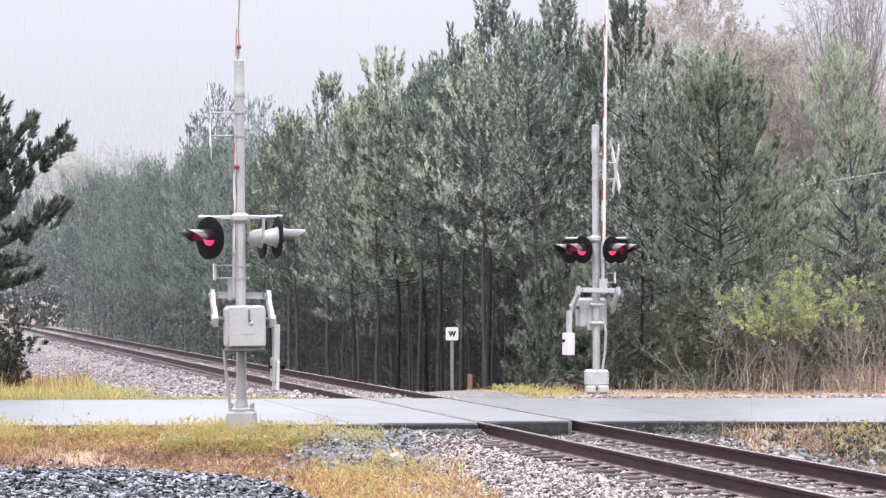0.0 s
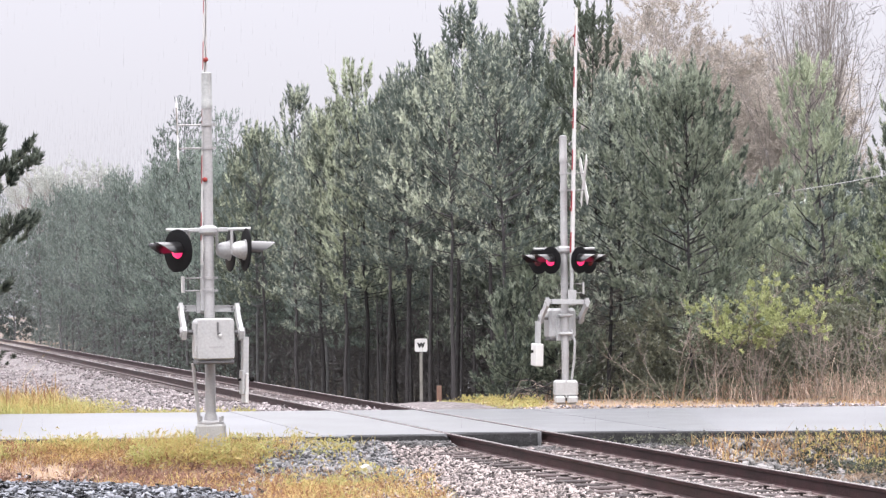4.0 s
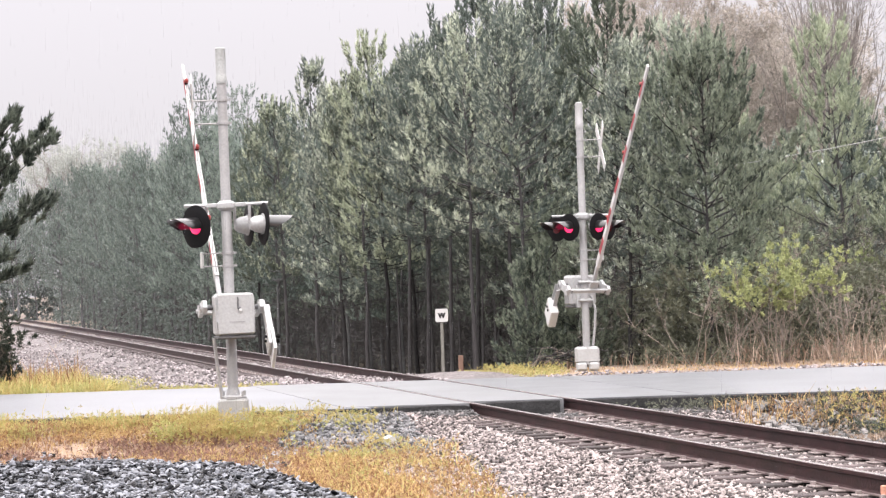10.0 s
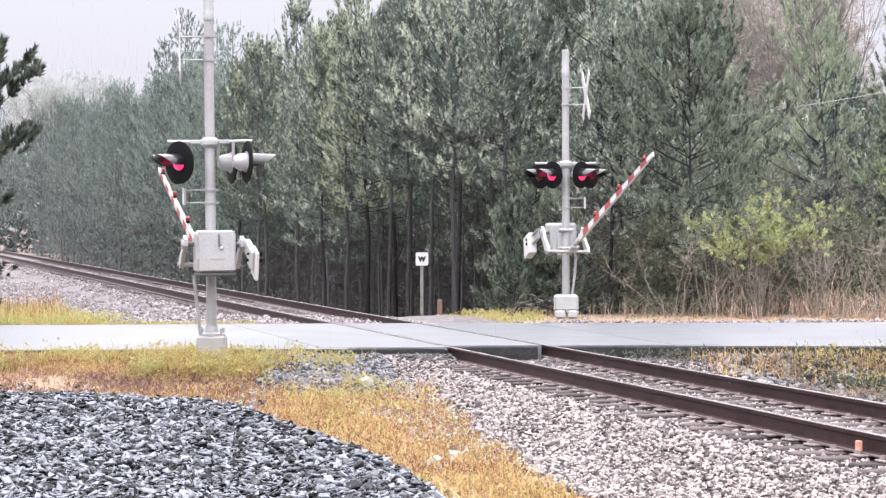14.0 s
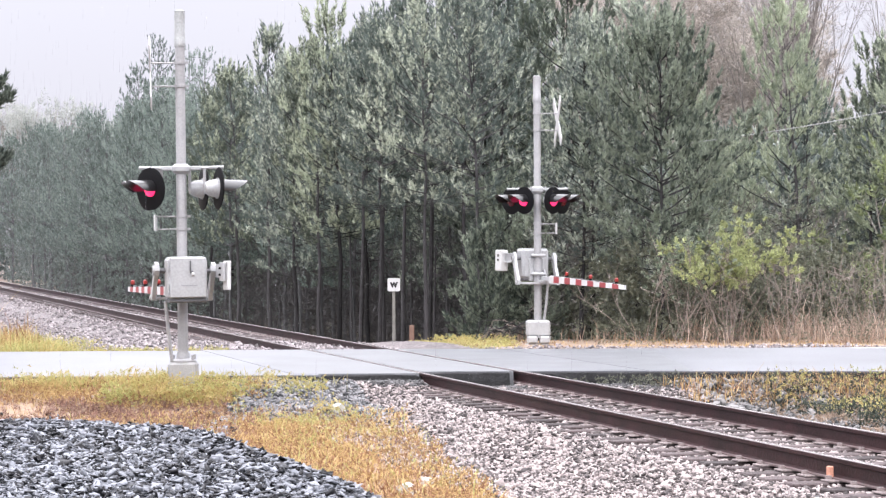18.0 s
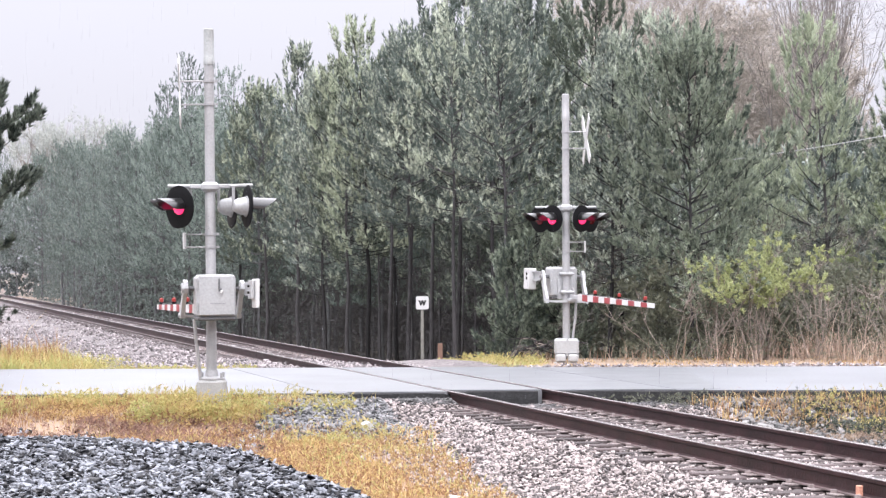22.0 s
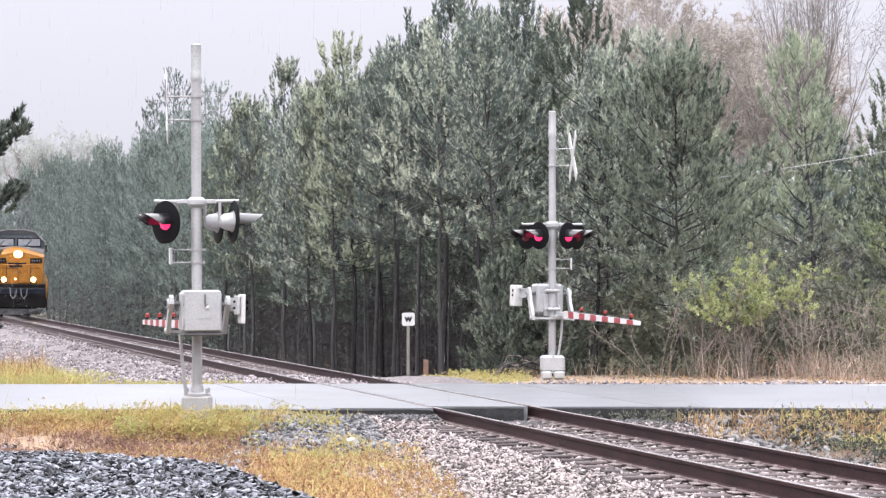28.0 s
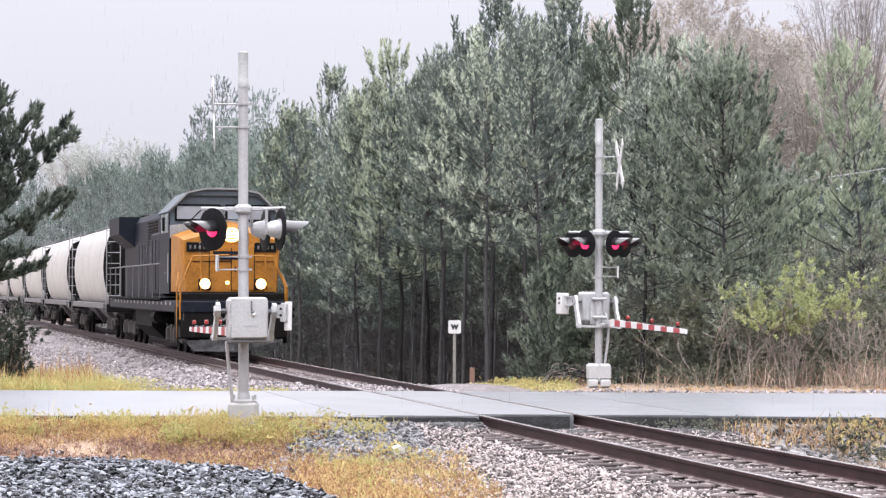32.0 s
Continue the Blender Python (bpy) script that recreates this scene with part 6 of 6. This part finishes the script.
def build_hopper():
    ho = thing("hopper_wagon", "off-white rounded covered hopper wagon", "wagon", None, "hopper wagons")
    side = []
    for i in range(9):
        a = radians(-74 + 148 * i / 8)
        side.append((1.58 * (0.55 + 0.45 * math.cos(a) ** 0.7), 2.70 + 1.42 * math.sin(a) / math.sin(radians(74))))
    poly = side + [(0.70, 4.26), (-0.70, 4.26)] + [(-x, z) for x, z in side[::-1]]
    g = Geo()
    n = len(poly)
    rings = []
    for y, k in ((2.5, 0.90), (2.75, 0.955), (3.7, 1.0), (14.3, 1.0), (15.25, 0.955), (15.5, 0.90)):
        rings += [(x * k, y, 2.72 + (z - 2.72) * k) for x, z in poly]
    fs = [tuple(range(n)), tuple(range(5 * n, 6 * n))[::-1]]
    for r in range(5):
        fs += [(r * n + i, (r + 1) * n + i, (r + 1) * n + (i + 1) % n, r * n + (i + 1) % n) for i in range(n)]
    part("body", g.add(rings, fs), HOPPER, ho, "off-white rounded hopper body", smooth=True)
    part("side_sill", Geo().box((-1.42, 9, 1.22), (0.14, 14.6, 0.22), None, 0.02).box((1.42, 9, 1.22), (0.14, 14.6, 0.22), None, 0.02), STEELGREY, ho, "grey side sill")
    for y in (0.9, 17.1):
        part("end_frame", Geo().box((0, y, 1.15), (2.9, 0.5, 0.3), None, 0.03), SOOT, ho)
    # Near-black end sheets and braces paint in the shade between wagons.
    for y, q in ((2.48, -1), (15.52, 1)):
        ring = [(x * 0.90, y, 2.72 + (z - 2.72) * 0.90) for x, z in poly]
        part("end_sheet", Geo().add(ring + [(x, y + q * 0.05, z) for x, _, z in ring], [tuple(range(n)), tuple(range(n, 2 * n))[::-1]] + [(i, (i + 1) % n, n + (i + 1) % n, n + i) for i in range(n)]), SOOT, ho, "end sheet blackened to paint in its shade")
    for y in (0.85, 17.15):
        for x in (-1.3, -0.6, 0.6, 1.3):
            part("end_brace", Geo().tube((x, y, 1.2), (x * 0.9, y + (1.1 if y < 9 else -1.1), 3.9), 0.05, n=5), SOOT, ho)
    for y in (4.3, 9.0, 13.7):
        part("outlet_gate", Geo().add([(-1.1, y - 1.9, 1.3), (1.1, y - 1.9, 1.3), (1.1, y + 1.9, 1.3), (-1.1, y + 1.9, 1.3), (-0.4, y - 0.4, 0.45), (0.4, y - 0.4, 0.45), (0.4, y + 0.4, 0.45), (-0.4, y + 0.4, 0.45)], [(0, 1, 5, 4), (1, 2, 6, 5), (2, 3, 7, 6), (3, 0, 4, 7), (4, 5, 6, 7), (0, 3, 2, 1)]), STEELGREY, ho)
    part("running_board", Geo().box((0, 9, 4.37), (1.1, 14.4, 0.05)).box((0, 9, 4.30), (0.5, 13, 0.1)), STEELGREY, ho, "grey roof walkway")
    for y in (0.75, 17.25):
        g = Geo()
        for k in range(8):
            g.tube((-1.45, y - 0.0, 1.2 + 0.4 * k), (-0.95, y, 1.2 + 0.4 * k), 0.016, n=4)
        g.tube((-1.45, y, 1.0), (-1.45, y, 4.4), 0.02, n=4).tube((-0.95, y, 1.0), (-0.95, y, 4.4), 0.02, n=4)
        part("ladder", g, PALEPAINT, ho, "pale grey end ladder")
    part("coupler", Geo().box((0, 9, 0.88), (0.25, 18.3, 0.25)), SOOT, ho)
    bogie(ho, 2.6, (-0.87, 0.87), 0.46)
    bogie(ho, 15.4, (-0.87, 0.87), 0.46)
    return ho


loco, loco_wheels = build_locomotive()
wagons = [build_hopper()]
for k in range(8):
    wagons.append(copy_thing(wagons[0], Matrix.Identity(4)))


# ---- rain ----
def rain_material(name="falling_drops", white=0.50, cover=0.22):
    m = bpy.data.materials.new(name)
    m.use_nodes = True
    n, l = m.node_tree.nodes, m.node_tree.links
    mix, clear = n.new("ShaderNodeMixShader"), n.new("ShaderNodeBsdfTransparent")
    n["Principled BSDF"].inputs["Base Color"].default_value = (white, white * 1.04, white * 1.1, 1)
    n["Principled BSDF"].inputs["Roughness"].default_value = 0.2
    mix.inputs["Fac"].default_value = cover
    l.new(clear.outputs[0], mix.inputs[1]), l.new(n["Principled BSDF"].outputs[0], mix.inputs[2])
    l.new(mix.outputs[0], n["Material Output"].inputs["Surface"])
    return m


FALL = 7.5


def build_rain():
    rng = np.random.default_rng(77)
    n = 46000
    y = rng.uniform(14, 72, n)
    x = rng.uniform(-15, 14, n)
    z = rng.uniform(-1, 14 + FALL * CLIP, n)
    h, r = rng.uniform(0.12, 0.45, n), rng.uniform(0.0012, 0.0030, n) * (y / 30)
    a = np.array([0, 2.094, 4.189])
    ring = np.stack([np.cos(a), np.sin(a)], -1)
    lo = np.concatenate([np.stack([x, y], -1)[:, None] + ring[None] * r[:, None, None], np.repeat(z[:, None, None], 3, 1)], -1)
    hi = np.stack([x + 0.02 * h, y, z + h], -1)[:, None]
    v = np.concatenate([lo, hi], 1).reshape(-1, 3)
    f = np.array([(0, 1, 3), (1, 2, 3), (2, 0, 3), (0, 2, 1)])[None] + (np.arange(n) * 4)[:, None, None]
    ob = bulk("falling_rain", v, f.reshape(-1, 3), rain_material())
    return tagged(ob, "thin pale streaks of falling rain", "rain", kind="stuff")


rain = build_rain()


def build_drizzle():
    """Oversized drizzle streaks added as haze before the far wood, spread along the camera's view, sinking slowly."""
    rng = np.random.default_rng(78)
    n = 70000
    y = rng.uniform(108, 230, n)
    x = -0.155 * y + rng.uniform(-0.135, 0.10, n) * y
    z = rng.uniform(-2, 7.5 + DRIFT * CLIP, n)
    h, w = rng.uniform(0.3, 0.9, n), rng.uniform(0.008, 0.016, n) * (y / 110)
    lo = np.stack([x, y, z], -1)
    side = np.stack([w, 0 * w, 0 * w], -1)
    v = np.stack([lo - side, lo + side, lo + np.stack([0.02 * h, 0 * h, h], -1)], 1).reshape(-1, 3)
    ob = bulk("haze_drizzle", v, np.arange(3 * n).reshape(-1, 3), rain_material("haze_drizzle_streaks", 0.33, 0.09))
    return tagged(ob, "pale drizzle streaks standing in for haze before the far wood", "rain", kind="stuff")


DRIFT = 0.15
drizzle = build_drizzle()


# ---- the nearest loose stones, one by one ----
def loose_stones(parent, material, count, x0, x1, y0, y1, keep, size, shape, rng):
    meshes = []
    for k in range(8):
        v = CUBE * (0.7 + 0.3 * rng.random((8, 1))) + rng.normal(0, 0.12, (8, 3))
        me = bpy.data.meshes.new("stone")
        me.from_pydata((v * np.array(shape) * size * 0.62).tolist(), [], CUBE_F.tolist())
        me.materials.append(material)
        meshes.append(me)
    made = 0
    while made < count:
        x, y = rng.uniform(x0, x1), rng.uniform(y0, y1)
        if not keep(np.array([x]), np.array([y]))[0]:
            continue
        ob = new("stone", meshes[made % 8])
        ob.parent = parent
        ob.matrix_basis = pose(x, y, float(ground_z(x, y)) + size * rng.uniform(0.25, 0.8), rng.normal(0, 22), rng.normal(0, 22), rng.uniform(0, 360))
        made += 1


r4 = np.random.default_rng(15)
loose_stones(heap_stones, SHARD, 290, -3.3, 0.3, 15.9, 18.2, lambda x, y: x < heap_edge(y) - 0.05, 0.055, (1.25, 0.8, 0.24), r4)
loose_stones(bed_stones, CHIP, 290, 0.8, 4.2, 16.2, 20.0, bed_left, 0.044, (1.1, 0.75, 0.45), r4)


# ---- what moves ----
SPEED = 15.5


def train_pose(t, back):
    s = 29.7 + SPEED * (CLIP - t) + back
    return pose(*rail_xy(s, 0), 0, 0, 0, BEARING)


def motions():
    # the arms stand up, then sink from the fourth second on
    swing = ((0.0, 90.5), (3.6, 89.5), (4.5, 84.5), (5.0, 79.5), (6.0, 69.72), (7.5, 57.71), (9.0, 49.53), (11.0, 35.67), (13.0, 22.02), (14.0, 16.64), (15.0, 11.23), (15.5, 8.17), (16.2, 3.79), (17.0, -0.3), (17.5, -0.9), (32.0, -0.9))
    lower = ((0.0, 90.5), (3.8, 90.0), (4.5, 88.0), (5.0, 84.5), (5.5, 78.5), (6.0, 71.5), (7.5, 57.96), (9.0, 49.03), (11.0, 33.93), (13.0, 19.43), (14.0, 13.92), (15.0, 8.37), (15.5, 5.59), (16.2, 2.2), (17.0, -0.3), (17.5, -0.6), (32.0, -0.6))
    for arm, tilt, aim, path in ((arm_l, 1.2, -0.9, lower), (arm_r, -1.2, -3.2, swing)):
        walk(arm, [(t, arm.matrix_basis @ pose(0, 0, 0, a, tilt, aim)) for t, a in path])
    walk(loco, [(t, train_pose(t, 0)) for t in (0.0, 8.0, 16.0, 24.0, 32.0)])
    for k, w in enumerate(wagons):
        walk(w, [(t, train_pose(t, 22.3 + 18.4 * k)) for t in (0.0, 8.0, 16.0, 24.0, 32.0)])
    walk(drizzle, [(t, pose(0, 0, -DRIFT * t)) for t in (0.0, 16.0, 32.0)])
    walk(rain, [(t, pose(0, 0, -FALL * t)) for t in (0.0, 16.0, 32.0)])
    # each driven wheelset rolls along
    ticks = [k / FPS for k in range(int(CLIP * FPS) + 1)]
    for w in loco_wheels:
        y = w.matrix_basis.translation.y
        walk(w, [(t, pose(0, y, 0.50) @ Matrix.Rotation(SPEED * t / 0.50, 4, "X")) for t in ticks])


motions()
